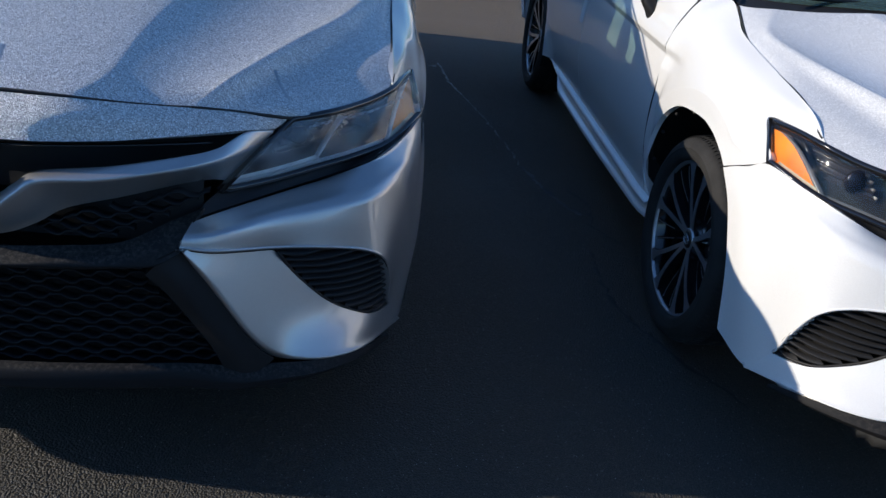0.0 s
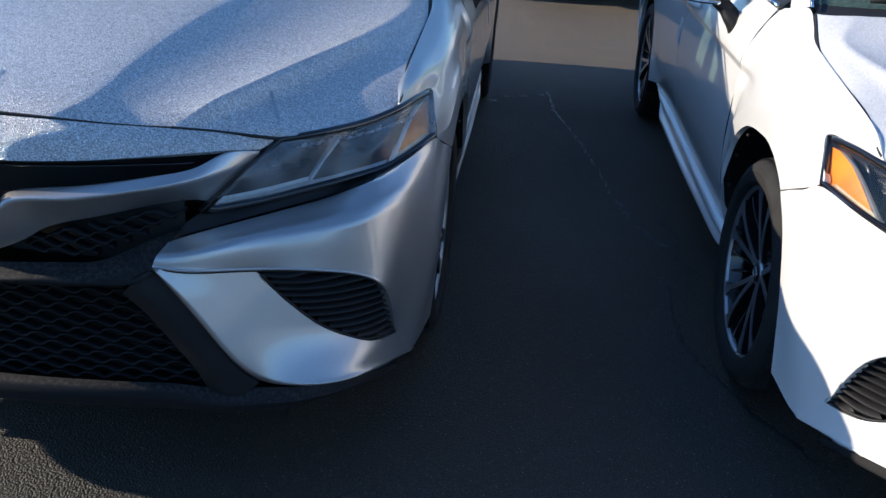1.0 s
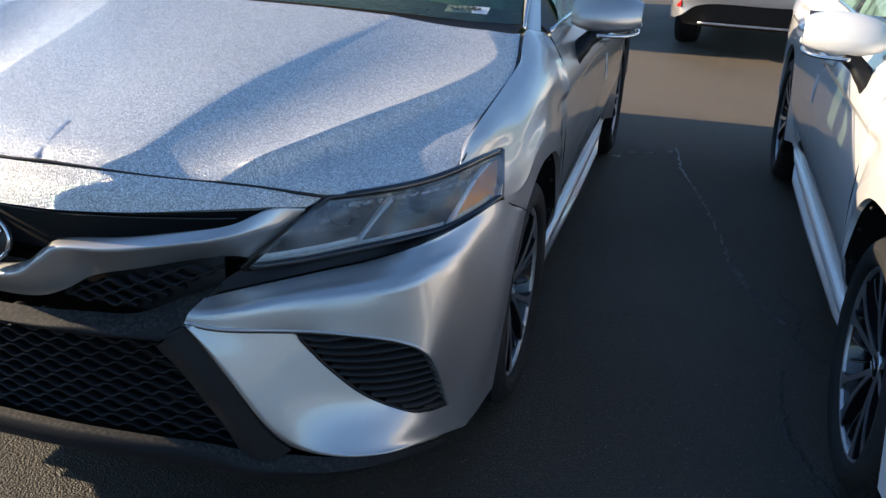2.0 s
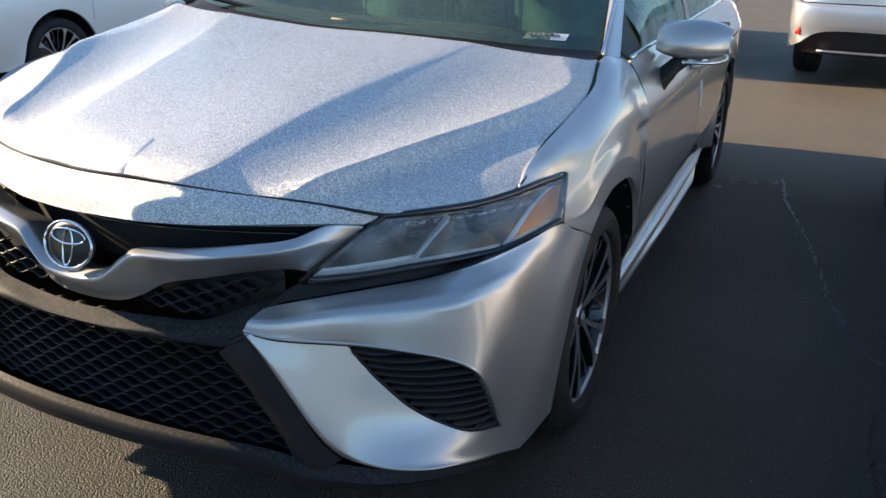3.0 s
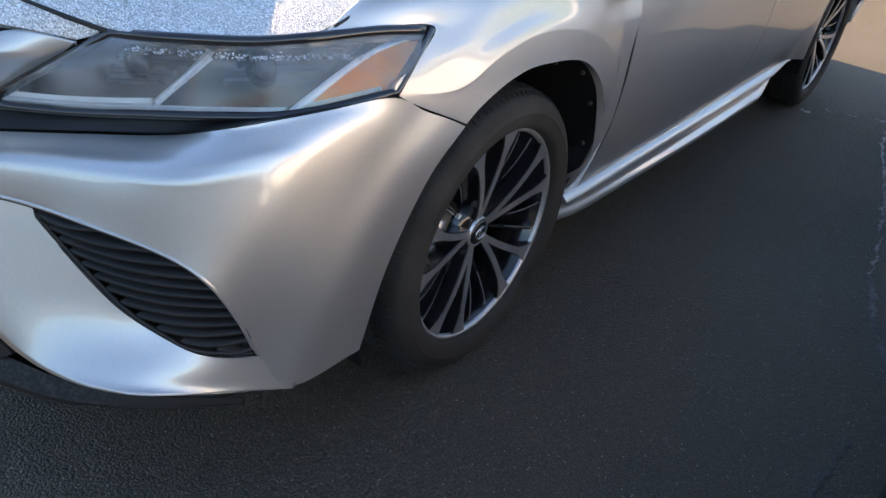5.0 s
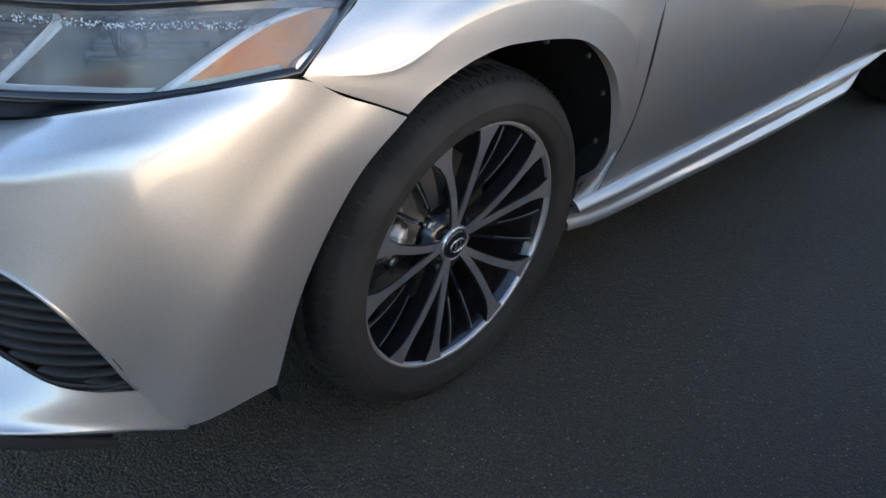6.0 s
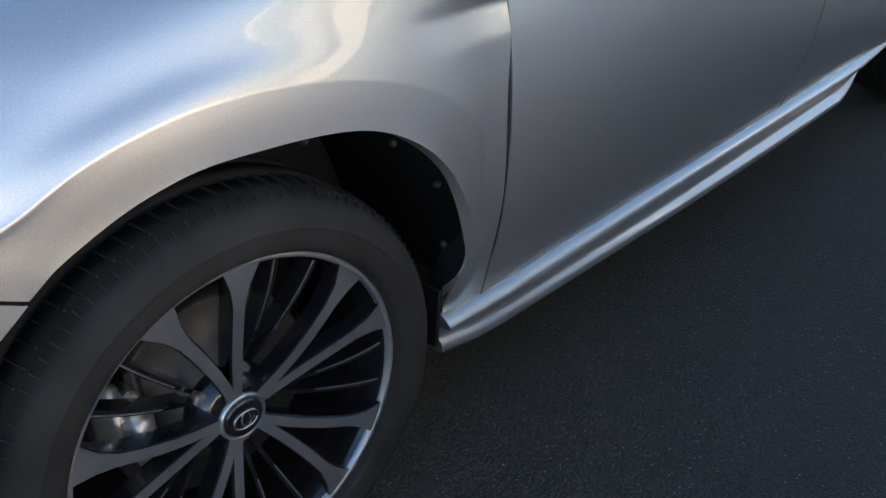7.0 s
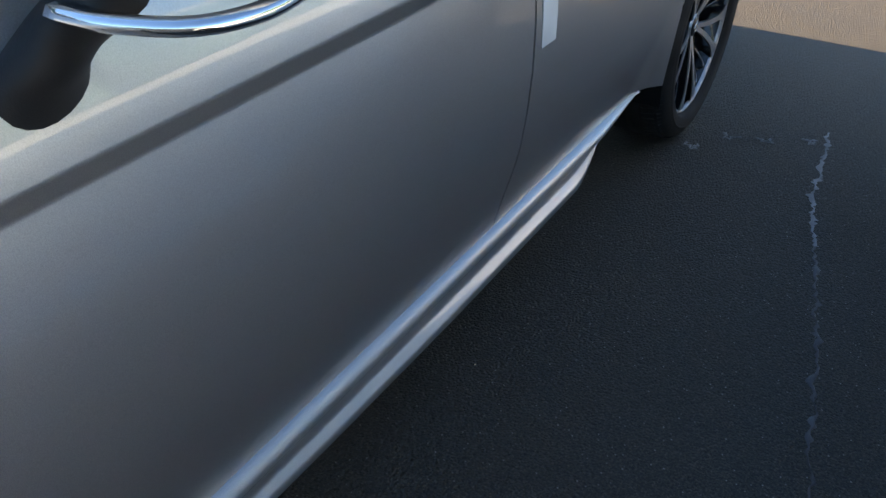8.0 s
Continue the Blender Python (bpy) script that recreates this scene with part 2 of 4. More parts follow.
    for _ in range(rounds):
        m = (g[:-2, 1:-1] + g[2:, 1:-1] + g[1:-1, :-2] + g[1:-1, 2:]) / 4
        g[1:-1, 1:-1] = g[1:-1, 1:-1] * 0.4 + m * 0.6
        for j in crease:
            g[:, j] = g[:, j] * (1 - w[:, None]) + kept[:, j] * w[:, None]
    return g


def mirrored_rows(rows):
    """Rows given from the middle outwards, completed on the other side."""
    full = []
    for r in rows:
        left = [(-x, y, z) for x, y, z in reversed(r)]
        full.append(left[:-1] + list(r) if abs(r[0][0]) < 1e-6 else left + list(r))
    return full


def grid_normals(g):
    du = np.gradient(g, axis=0)
    dv = np.gradient(g, axis=1)
    n = np.cross(du, dv)
    return n / np.maximum(np.linalg.norm(n, axis=2, keepdims=True), 1e-9)


def sheet(name, g, mat, parent, label="", depth=0.012, side=1, outward=(0, 2.2, 0.5)):
    """A panel from a grid of points with turned-in edges. side -1 mirrors it to the other flank."""
    g = np.array(g, float)
    n = grid_normals(g)
    hint = g.reshape(-1, 3).mean(0) - np.asarray(outward, float)
    flip = (n.reshape(-1, 3) @ hint).mean() < 0
    if flip:
        n = -n
    a, b = g.shape[:2]
    verts = list(g.reshape(-1, 3))
    idx = lambda i, j: i * b + j
    faces = [(idx(i, j), idx(i + 1, j), idx(i + 1, j + 1), idx(i, j + 1)) for i in range(a - 1) for j in range(b - 1)]
    ring = [(i, 0) for i in range(a)] + [(a - 1, j) for j in range(1, b)] + [(i, b - 1) for i in range(a - 2, -1, -1)] + [(0, j) for j in range(b - 2, 0, -1)]
    if depth:
        base = len(verts)
        verts += [g[i, j] - n[i, j] * depth for i, j in ring]
        top = len(verts)
        verts += [g[i, j] for i, j in ring]
        m = len(ring)
        faces += [(top + k, base + k, base + (k + 1) % m, top + (k + 1) % m) for k in range(m)]
    if flip:
        faces = [tuple(reversed(f)) for f in faces]
    if side < 0:
        verts = [(-v[0], v[1], v[2]) for v in verts]
        faces = [tuple(reversed(f)) for f in faces]
    return mesh_object(name, verts, faces, mat, parent, label)


def tube(points, radius, segments=8, flat=1.0, closed=False):
    """A bmesh tube along points; flat squashes it vertically; radius may be a list."""
    bm = bmesh.new()
    P = [Vector(p) for p in points]
    n = len(P)
    rings = []
    for i, p in enumerate(P):
        if closed:
            d = (P[(i + 1) % n] - P[i - 1]).normalized()
        else:
            d = (P[min(i + 1, n - 1)] - P[max(i - 1, 0)]).normalized()
        up = Vector((0, 0, 1)) if abs(d.z) < 0.9 else Vector((1, 0, 0))
        a = d.cross(up).normalized()
        b = a.cross(d)
        r = radius[i] if isinstance(radius, (list, tuple)) else radius
        rings.append([bm.verts.new(p + a * r * math.cos(t) + b * r * flat * math.sin(t)) for t in [2 * math.pi * k / segments for k in range(segments)]])
    for i in range(n if closed else n - 1):
        A, B = rings[i], rings[(i + 1) % n]
        for k in range(segments):
            bm.faces.new((A[k], A[(k + 1) % segments], B[(k + 1) % segments], B[k]))
    if not closed:
        bm.faces.new(rings[0])
        bm.faces.new(list(reversed(rings[-1])))
    return bm


def block(size, centre=(0, 0, 0), bevel=0.004, segments=2):
    bm = bmesh.new()
    bmesh.ops.create_cube(bm, size=1.0)
    for v in bm.verts:
        v.co = Vector((v.co.x * size[0] + centre[0], v.co.y * size[1] + centre[1], v.co.z * size[2] + centre[2]))
    if bevel:
        bmesh.ops.bevel(bm, geom=bm.edges[:], offset=bevel, segments=segments, affect="EDGES")
    return bm


def lathe_x(profile, segments=64):
    """Turns (x, radius) pairs round the x axis."""
    verts, faces = [], []
    n = len(profile)
    for k in range(segments):
        a = 2 * math.pi * k / segments
        verts += [(x, r * math.cos(a), r * math.sin(a)) for x, r in profile]
    for k in range(segments):
        q = (k + 1) % segments
        faces += [(k * n + i, k * n + i + 1, q * n + i + 1, q * n + i) for i in range(n - 1)]
    return verts, faces


def mirror_x(bm):
    for v in bm.verts:
        v.co.x = -v.co.x
    bmesh.ops.reverse_faces(bm, faces=bm.faces[:])
    return bm


BADGE = simple("badge_black", (0.008, 0.008, 0.009), 0.35)
CREAM = simple("cream_reflector", (0.62, 0.58, 0.44), 0.35, coat=0.4, vary=0.08)
# brake steel darkened in its colour for the deep shade inside the wheel
SHADED_STEEL = simple("shaded_brake_steel", (0.09, 0.088, 0.085), 0.5, metal=0.6, vary=0.3)


def dusty_plastic():
    """Black plastic with pale dust lying on its upward faces in patches."""
    m, nt, p = material("dusty_black_plastic")
    geo = nt.nodes.new("ShaderNodeNewGeometry")
    sep = nt.nodes.new("ShaderNodeSeparateXYZ")
    nt.links.new(geo.outputs["Normal"], sep.inputs[0])
    up = ramp(nt, sep.outputs[2], [(0.35, (0, 0, 0)), (0.8, (1, 1, 1))])
    n = noise_tex(nt, 120.0, 8.0, 0.75)
    spots = ramp(nt, n.outputs["Fac"], [(0.47, (0, 0, 0)), (0.70, (1, 1, 1))])
    w = nt.nodes.new("ShaderNodeMath")
    w.operation = "MULTIPLY"
    nt.links.new(up.outputs[0], w.inputs[0])
    nt.links.new(spots.outputs[0], w.inputs[1])
    mix = nt.nodes.new("ShaderNodeMixRGB")
    mix.inputs[1].default_value = (0.013, 0.013, 0.014, 1)
    mix.inputs[2].default_value = (0.075, 0.067, 0.056, 1)
    nt.links.new(w.outputs[0], mix.inputs[0])
    nt.links.new(mix.outputs[0], p.inputs["Base Color"])
    p.inputs["Roughness"].default_value = 0.65
    p.inputs["Specular IOR Level"].default_value = 0.2
    g = noise_tex(nt, 700.0, 2.0)
    bump(nt, g.outputs["Fac"], p.inputs["Normal"], 0.25, 0.002)
    return m


DUSTY = dusty_plastic()


# ---- wheels ----
def add_wheel(car, x, y, side, turn=0.0, caliper=True):
    """An 18-inch wheel: tyre, machined and black spoked rim, cap, nuts, disc and caliper. Outer face towards +x for side 1."""
    hub = new("wheel", None)
    hub.parent = car
    hub.matrix_basis = pose(x, y, 0.334, 0, 0, 0 if side > 0 else 180) @ pose(0, 0, 0, turn * side, 0, 0)
    tyre_profile = [(-0.115, 0.232), (-0.124, 0.262), (-0.125, 0.29), (-0.112, 0.318), (-0.085, 0.330), (-0.060, 0.3335), (-0.058, 0.326), (-0.051, 0.326), (-0.049, 0.334), (-0.012, 0.335), (-0.010, 0.327), (-0.003, 0.327), (-0.001, 0.335), (0.038, 0.334), (0.040, 0.326), (0.047, 0.326), (0.049, 0.3335), (0.082, 0.330), (0.099, 0.3235), (0.103, 0.3225), (0.112, 0.316), (0.1205, 0.302), (0.1215, 0.3), (0.1228, 0.2925), (0.1245, 0.291), (0.1245, 0.2885), (0.1234, 0.287), (0.1235, 0.284), (0.122, 0.268), (0.1185, 0.2585), (0.1165, 0.257), (0.1145, 0.2555), (0.108, 0.253), (0.100, 0.250)]
    v, f = lathe_x(tyre_profile, 96)
    tyre = mesh_object("tyre", v, f, RUBBER, hub, "black rubber tyre with ribbed tread")
    # shoulder sipes
    bm = bmesh.new()
    for k in range(110):
        a = 2 * math.pi * k / 110
        m = Matrix.Rotation(a, 4, "X") @ Matrix.Translation((0.1015, 0, 0.3203)) @ Matrix.Rotation(radians(42), 4, "Y")
        r = bmesh.ops.create_cube(bm, size=1.0)
        bmesh.ops.scale(bm, vec=(0.024, 0.0022, 0.0062), verts=r["verts"])
        bmesh.ops.transform(bm, matrix=m, verts=r["verts"])
    for k in range(88):
        a = 2 * math.pi * (k + .3) / 88
        m = Matrix.Rotation(a, 4, "X") @ Matrix.Translation((0.0665, 0, 0.3328)) @ Matrix.Rotation(radians(7), 4, "Y") @ Matrix.Rotation(radians(9), 4, "Z")
        r = bmesh.ops.create_cube(bm, size=1.0)
        bmesh.ops.scale(bm, vec=(0.036, 0.0026, 0.004), verts=r["verts"])
        bmesh.ops.transform(bm, matrix=m, verts=r["verts"])
    tagged(part("tread_groove", bm, VOID, tyre, "dark cuts across the tyre shoulder", smooth=False), kind="stuff")
    # barrel and lip
    v, f = lathe_x([(-0.10, 0.236), (0.02, 0.226), (0.075, 0.233), (0.097, 0.2435)], 72)
    rim = mesh_object("rim", v, f, GLOSS, hub, "gloss black wheel barrel")
    v, f = lathe_x([(0.094, 0.2415), (0.1025, 0.2435), (0.1042, 0.2465), (0.1045, 0.2490), (0.102, 0.2520), (0.096, 0.2525)], 96)
    mesh_object("rim_lip", v, f, LIP, rim, "machined bright lip")

    def spoke(angle, lean, w0, w1, r0, r1, x0, x1, thick, mat, name, tip):
        """One spoke from the hub to the lip, bowed outwards; lean shifts its outer end round the wheel, tip flares its end."""
        stations = 9
        verts, faces = [], []
        for i in range(stations):
            u = i / (stations - 1)
            r = r0 + (r1 - r0) * u
            th = angle + lean * u ** 0.8
            w = w0 + (w1 - w0) * u + tip * max(0.0, u - 0.72) ** 2 * 9
            xx = x0 + (x1 - x0) * (1 - (1 - u) ** 1.8)
            c, s = math.cos(th), math.sin(th)
            for e, dx, inset in ((-1, 0, 1.0), (1, 0, 1.0), (1, -thick, 0.7), (-1, -thick, 0.7)):
                verts.append((xx + dx, r * c - e * w * inset * s, r * s + e * w * inset * c))
        for i in range(stations - 1):
            a, b = 4 * i, 4 * i + 4
            faces += [(a + k, a + (k + 1) % 4, b + (k + 1) % 4, b + k) for k in range(4)]
        faces += [(3, 2, 1, 0), (4 * stations - 4, 4 * stations - 3, 4 * stations - 2, 4 * stations - 1)]
        return mesh_object(name, verts, faces, mat, rim, smooth=False)

    for k in range(5):
        c = radians(99.6 + 72 * k)
        for e in (-1, 1):
            spoke(c + e * radians(5), e * radians(9), 0.0068, 0.0088, 0.026, 0.243, 0.074, 0.1025, 0.004, ALU, "spoke", 0.024)
            spoke(c + e * radians(5), e * radians(9), 0.0086, 0.0112, 0.030, 0.242, 0.070, 0.0995, 0.030, GLOSS, "spoke_back", 0.02)
        for e in (-1, 1):
            spoke(c + radians(36) + e * radians(6), e * radians(2), 0.003, 0.005, 0.062, 0.236, 0.045, 0.090, 0.03, GLOSS, "fin", 0.0)
            spoke(c + radians(36) + e * radians(6) + radians(.55), e * radians(2), 0.0009, 0.0011, 0.066, 0.236, 0.0458, 0.0908, 0.002, ALU, "fin_edge", 0.0)
    v, f = lathe_x([(0.02, 0.070), (0.045, 0.066), (0.060, 0.050), (0.072, 0.036), (0.070, 0.031)], 40)
    mesh_object("hub_ring", v, f, GLOSS, rim, "black hub dish")
    v, f = lathe_x([(0.070, 0.0365), (0.0775, 0.0355), (0.0785, 0.0325), (0.076, 0.0305)], 40)
    mesh_object("cap_ring", v, f, ALU, rim, "machined ring round the cap")
    v, f = lathe_x([(0.066, 0.031), (0.079, 0.0295), (0.0815, 0.025), (0.082, 0.0)], 36)
    cap = mesh_object("centre_cap", v, f, GLOSS, hub, "black centre cap with a chrome oval mark")
    ring = [(0.0835, 0.019 * math.cos(t), 0.0135 * math.sin(t)) for t in np.linspace(0, 2 * math.pi, 24, endpoint=False)]
    part("oval_mark", tube(ring, 0.0016, 6, closed=True), CHROME, cap)
    ring = [(0.0835, 0.0065 * math.cos(t), 0.0125 * math.sin(t)) for t in np.linspace(0, 2 * math.pi, 18, endpoint=False)]
    part("oval_mark", tube(ring, 0.0014, 6, closed=True), CHROME, cap)
    for k in range(5):
        a = radians(63.6 + 72 * k)
        v, f = lathe_x([(0.03, 0.0125), (0.05, 0.012), (0.0535, 0.0095), (0.054, 0.0)], 6)
        nut = mesh_object("wheel_nut", [(p[0], p[1] + 0.057 * math.cos(a), p[2] + 0.057 * math.sin(a)) for p in v], f, STEEL, hub, smooth=False)
    v, f = lathe_x([(-0.02, 0.155), (0.004, 0.155), (0.006, 0.15), (0.006, 0.085), (0.035, 0.08), (0.04, 0.0)], 48)
    mesh_object("brake_disc", v, f, SHADED_STEEL, hub, "ventilated steel brake disc")
    if caliper:
        e = -1 if side > 0 else 1
        cal = part("brake_caliper", block((0.072, 0.050, 0.118), (0.010, e * .146, .050), .014, 3), STEEL, hub, "grey metal brake caliper")
        part("caliper_bridge", block((0.030, 0.040, 0.060), (0.046, e * .128, .045), .008, 3), STEEL, cal)
        part("caliper_bracket", block((0.020, 0.018, 0.165), (0.022, e * .112, .040), .005, 2), SHADED_STEEL, cal)
        for dz in (-.052, .052):
            v, f = lathe_x([(0.02, 0.011), (0.046, 0.011), (0.050, 0.008), (0.050, 0.0)], 8)
            mesh_object("guide_bolt", [(p[0], p[1] + e * .128, p[2] + .045 + dz) for p in v], f, STEEL, cal, smooth=False)
    v, f = lathe_x([(-0.11, 0.0), (-0.11, 0.225), (-0.10, 0.226)], 32)
    mesh_object("wheel_back", v, f, VOID, hub)
    return hub


# ---- sedan ----
ARCH_F = (0.93, 0.345, 0.432)
ARCH_R = (3.755, 0.345, 0.385)
SIDE_Z = [1.02, 0.97, 0.93, 0.89, 0.855, 0.835, 0.809, 0.77, 0.70, 0.62, 0.54, 0.47, 0.42, 0.37, 0.33, 0.295]
SIDE_X = [0.832, 0.866, 0.889, 0.905, 0.917, 0.921, 0.909, 0.916, 0.922, 0.924, 0.920, 0.912, 0.901, 0.887, 0.877, 0.869]


def flank_x(y, z):
    """Half-width of the body side at height z, drawn in towards the tail."""
    lift = max(0.0, (y - 1.42)) * 0.01
    x = float(np.interp(-(z - lift), [-q for q in SIDE_Z], SIDE_X))
    d = math.hypot(y - ARCH_R[0], z - ARCH_R[1]) - ARCH_R[2]
    if d < 0.10:
        x = x + (0.921 - x) * (1 - max(0.0, d) / 0.10) ** 2
    tail = max(0.0, y - 3.9)
    return x - 0.10 * tail ** 2


def flank(y0, y1, top, bottom, n=26):
    """A panel of the body side between two seams."""
    grid = []
    for y in np.linspace(y0, y1, n):
        zt, zb = top(y), bottom(y)
        lift = max(0.0, (y - 1.42)) * 0.01
        crease = [q + lift for q in (0.847, 0.842, 0.838, 0.835, 0.831, 0.822, 0.813, 0.809, 0.806, 0.801)]
        zs = list(np.linspace(zt, crease[0], 12)[:-1]) + crease + list(np.linspace(crease[-1], zb, 26)[1:])
        grid.append([(flank_x(y, z), y, z) for z in zs])
    return np.array(grid)


def sedan(paint, dewy, label, misted=True):
    car = tagged(new("sedan"), label, "car", "parked sedans")
    # bonnet: middle, inner crease, outer crease, three points out to the seam
    rows = [
        [(0, .024, .892), (.20, .046, .886), (.42, .137, .857), (.48, .170, .846), (.54, .200, .834), (.60, .238, .819)],
        [(0, .09, .914), (.245, .125, .909), (.470, .215, .894), (.515, .25, .862), (.58, .262, .849), (.645, .255, .826)],
        [(0, .30, .955), (.262, .30, .946), (.522, .335, .909), (.57, .365, .870), (.66, .36, .855), (.735, .347, .830)],
        [(0, .48, .990), (.287, .48, .980), (.595, .485, .931), (.645, .49, .891), (.74, .475, .875), (.811, .455, .846)],
        [(0, .66, 1.019), (.319, .66, 1.008), (.683, .65, .956), (.72, .65, .926), (.775, .64, .913), (.811, .62, .902)],
        [(0, .85, 1.048), (.361, .85, 1.034), (.738, .85, .972), (.768, .85, .956), (.795, .85, .943), (.812, .85, .931)],
        [(0, 1.0, 1.070), (.40, 1.0, 1.055), (.765, 1.03, .993), (.785, 1.035, .980), (.80, 1.035, .971), (.813, 1.03, .961)],
        [(0, 1.075, 1.084), (.43, 1.095, 1.070), (.70, 1.155, 1.040), (.75, 1.185, 1.032), (.772, 1.205, 1.029), (.785, 1.225, 1.028)],
    ]
    full = []
    for k, (mid, inner, outer, a, b, edge) in enumerate(rows):
        mid, inner, outer = np.array(mid), np.array(inner), np.array(outer)
        span = outer[0] - inner[0]
        rise = (outer[2] - inner[2]) / span
        flow = max(-rise, np.interp(k, [0, 1, 2, 3, 4, 5, 6, 7], [.17, .23, .31, .345, .345, .31, .25, .15]))
        row = [tuple(mid), tuple(mid * .5 + inner * .5 + np.array((0, 0, .003)))]
        for u in np.linspace(0, 1, 13):
            p = inner + (outer - inner) * u
            v = max(0.0, u - .3)
            p[2] = inner[2] + span * (-flow * u + (rise + flow) * v * v / .49)
            row.append(tuple(p))
        full.append(row + [a, b, edge])
    skin = loft(mirrored_rows(full), 7, 3, 0.6)
    front = skin[0]
    part("hood_gap", tube([(p[0], p[1] - .0030, p[2] - .0020) for p in front[::2]], .0038, 6), VOID, car, "dark gap along the front of the bonnet")
    for e in (0, -1):
        side = skin[22:, e]
        part("hood_gap", tube([(p[0] + (.003 if e else -.003), p[1], p[2] - .002) for p in side], .0036, 6), VOID, car, "dark gap beside the bonnet")
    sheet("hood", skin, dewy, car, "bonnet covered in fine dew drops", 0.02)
    if misted:
        flat = skin.reshape(-1, 3)
        for trail, w in ((((.074, .034), (.064, .09), (.056, .125), (.050, .150), (.044, .178)), .0045), (((.550, .352), (.562, .325), (.576, .294), (.591, .256)), .0035)):
            P = []
            for x, y in crom(trail, np.linspace(0, len(trail) - 1, 24)):
                d = np.hypot(flat[:, 0] - x, flat[:, 1] - y)
                near = np.argsort(d)[:5]
                P.append((x, y, float(np.average(flat[near, 2], weights=1 / (d[near] + .002))) + .0015))
            g = np.array([[np.array(p) + np.array((e * w * (1 + .5 * math.sin(2.3 * k)), 0, -.0006 * abs(e))) for e in (-1, 0, 1)] for k, p in enumerate(P)])
            sheet("drip_trail", g, paint, car, "clear track of a drop that ran through the dew", 0)
    # nose panel between bonnet seam and slot
    rows = [
        [(0, .018, .889), (.20, .040, .883), (.31, .078, .870), (.42, .131, .855), (.52, .187, .838), (.594, .234, .817)],
        [(0, -.012, .860), (.18, .004, .856), (.31, .048, .846), (.42, .105, .838), (.515, .166, .826), (.582, .224, .808)],
        [(0, -.028, .816), (.16, -.016, .814), (.29, .024, .813), (.42, .086, .815), (.515, .150, .812), (.566, .207, .799)],
    ]
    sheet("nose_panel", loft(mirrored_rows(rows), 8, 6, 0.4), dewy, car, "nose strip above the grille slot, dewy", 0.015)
    for s in (1, -1):
        # fender
        cols = [
            [(.818, .459, .846), (.846, .56, .847), (.873, .66, .839), (.890, .60, .795), (.902, .542, .757), (.930, .716, .672)],
            [(.817, .56, .892), (.850, .63, .880), (.880, .70, .838), (.903, .685, .795), (.923, .69, .738), (.932, .76, .70)],
            [(.817, .77, .924), (.856, .785, .897), (.888, .80, .862), (.908, .797, .818), (.927, .80, .782), (.933, .85, .731)],
            [(.818, .95, .950), (.860, .955, .925), (.890, .955, .888), (.909, .955, .842), (.928, .955, .803), (.933, .955, .738)],
            [(.818, 1.08, .975), (.862, 1.1, .945), (.893, 1.13, .900), (.911, 1.145, .835), (.928, 1.16, .768), (.933, 1.145, .708)],
            [(.803, 1.17, 1.005), (.856, 1.2, .965), (.898, 1.25, .895), (.913, 1.29, .80), (.927, 1.312, .69), (.933, 1.275, .612)],
            [(.797, 1.255, 1.035), (.852, 1.3, .975), (.908, 1.34, .87), (.915, 1.355, .745), (.924, 1.358, .60), (.921, 1.338, .46)],
            [(.812, 1.33, 1.025), (.862, 1.37, .965), (.914, 1.385, .865), (.918, 1.39, .72), (.909, 1.372, .46), (.867, 1.326, .310)],
            [(.832, 1.412, 1.01), (.872, 1.413, .955), (.918, 1.414, .85), (.919, 1.415, .70), (.914, 1.416, .5), (.869, 1.416, .300)],
        ]
        raw = loft(cols, 8, 22)
        g = np.ascontiguousarray(eased(raw, 110, (88,), ((0, .1, .3, .6, .85, 1), (0, .08, .45, .55, .12, 0))))
        g[:, :, 1:] = eased(raw, 9)[:, :, 1:]
        for p in g.reshape(-1, 3):
            if p[1] > 1.22:
                w = min(1.0, (p[1] - 1.22) / 0.16)
                dip = np.interp(p[2], [.765, .809, .835, .838], [0, .0115, 0, 0])
                p[0] -= w * dip
        sheet("fender", g, paint, car, "front wing with flared wheel arch", 0.016, s)
        lip = g[:-10, -1]
        sheet("arch_lip", np.array([[p + np.array((-.004 - .062 * v, 0, 0)) + (np.array((0, ARCH_F[0], ARCH_F[1])) - p) * np.array((0, 1, 1)) * -.06 * v for v in (0, .5, 1)] for p in lip]), VOID, car, "dark inner edge of the wheel arch", 0, s)
        # bumper corner
        cols = [
            [(.428, .033, .652), (.423, .010, .645), (.418, -.012, .637), (.413, -.02, .618)],
            [(.481, .087, .656), (.479, .048, .646), (.478, .012, .636), (.480, .003, .604)],
            [(.60, .193, .667), (.592, .147, .655), (.588, .103, .641), (.587, .088, .578)],
            [(.70, .262, .684), (.690, .208, .667), (.684, .155, .648), (.68, .130, .566)],
            [(.80, .305, .722), (.792, .262, .690), (.787, .216, .655), (.78, .187, .538)],
            [(.862, .415, .742), (.862, .365, .710), (.858, .315, .668), (.832, .225, .495)],
            [(.901, .535, .751), (.897, .46, .70), (.880, .345, .58), (.849, .270, .41)],
            [(.913, .61, .715), (.912, .50, .650), (.898, .38, .50), (.854, .308, .329)],
            [(.924, .665, .692), (.927, .540, .615), (.922, .440, .455), (.884, .362, .250)],
            [(.930, .714, .668), (.931, .620, .592), (.928, .538, .45), (.917, .497, .275)],
        ]
        sheet("bumper_corner", eased(loft(cols, 7, 9), 10, (18,), ((0, .45, .62, 1), (1, .95, .4, 0))), paint, car, "painted bumper corner", 0.02, s)
        edge = eased(loft(cols, 7, 9), 22)[:, -1]
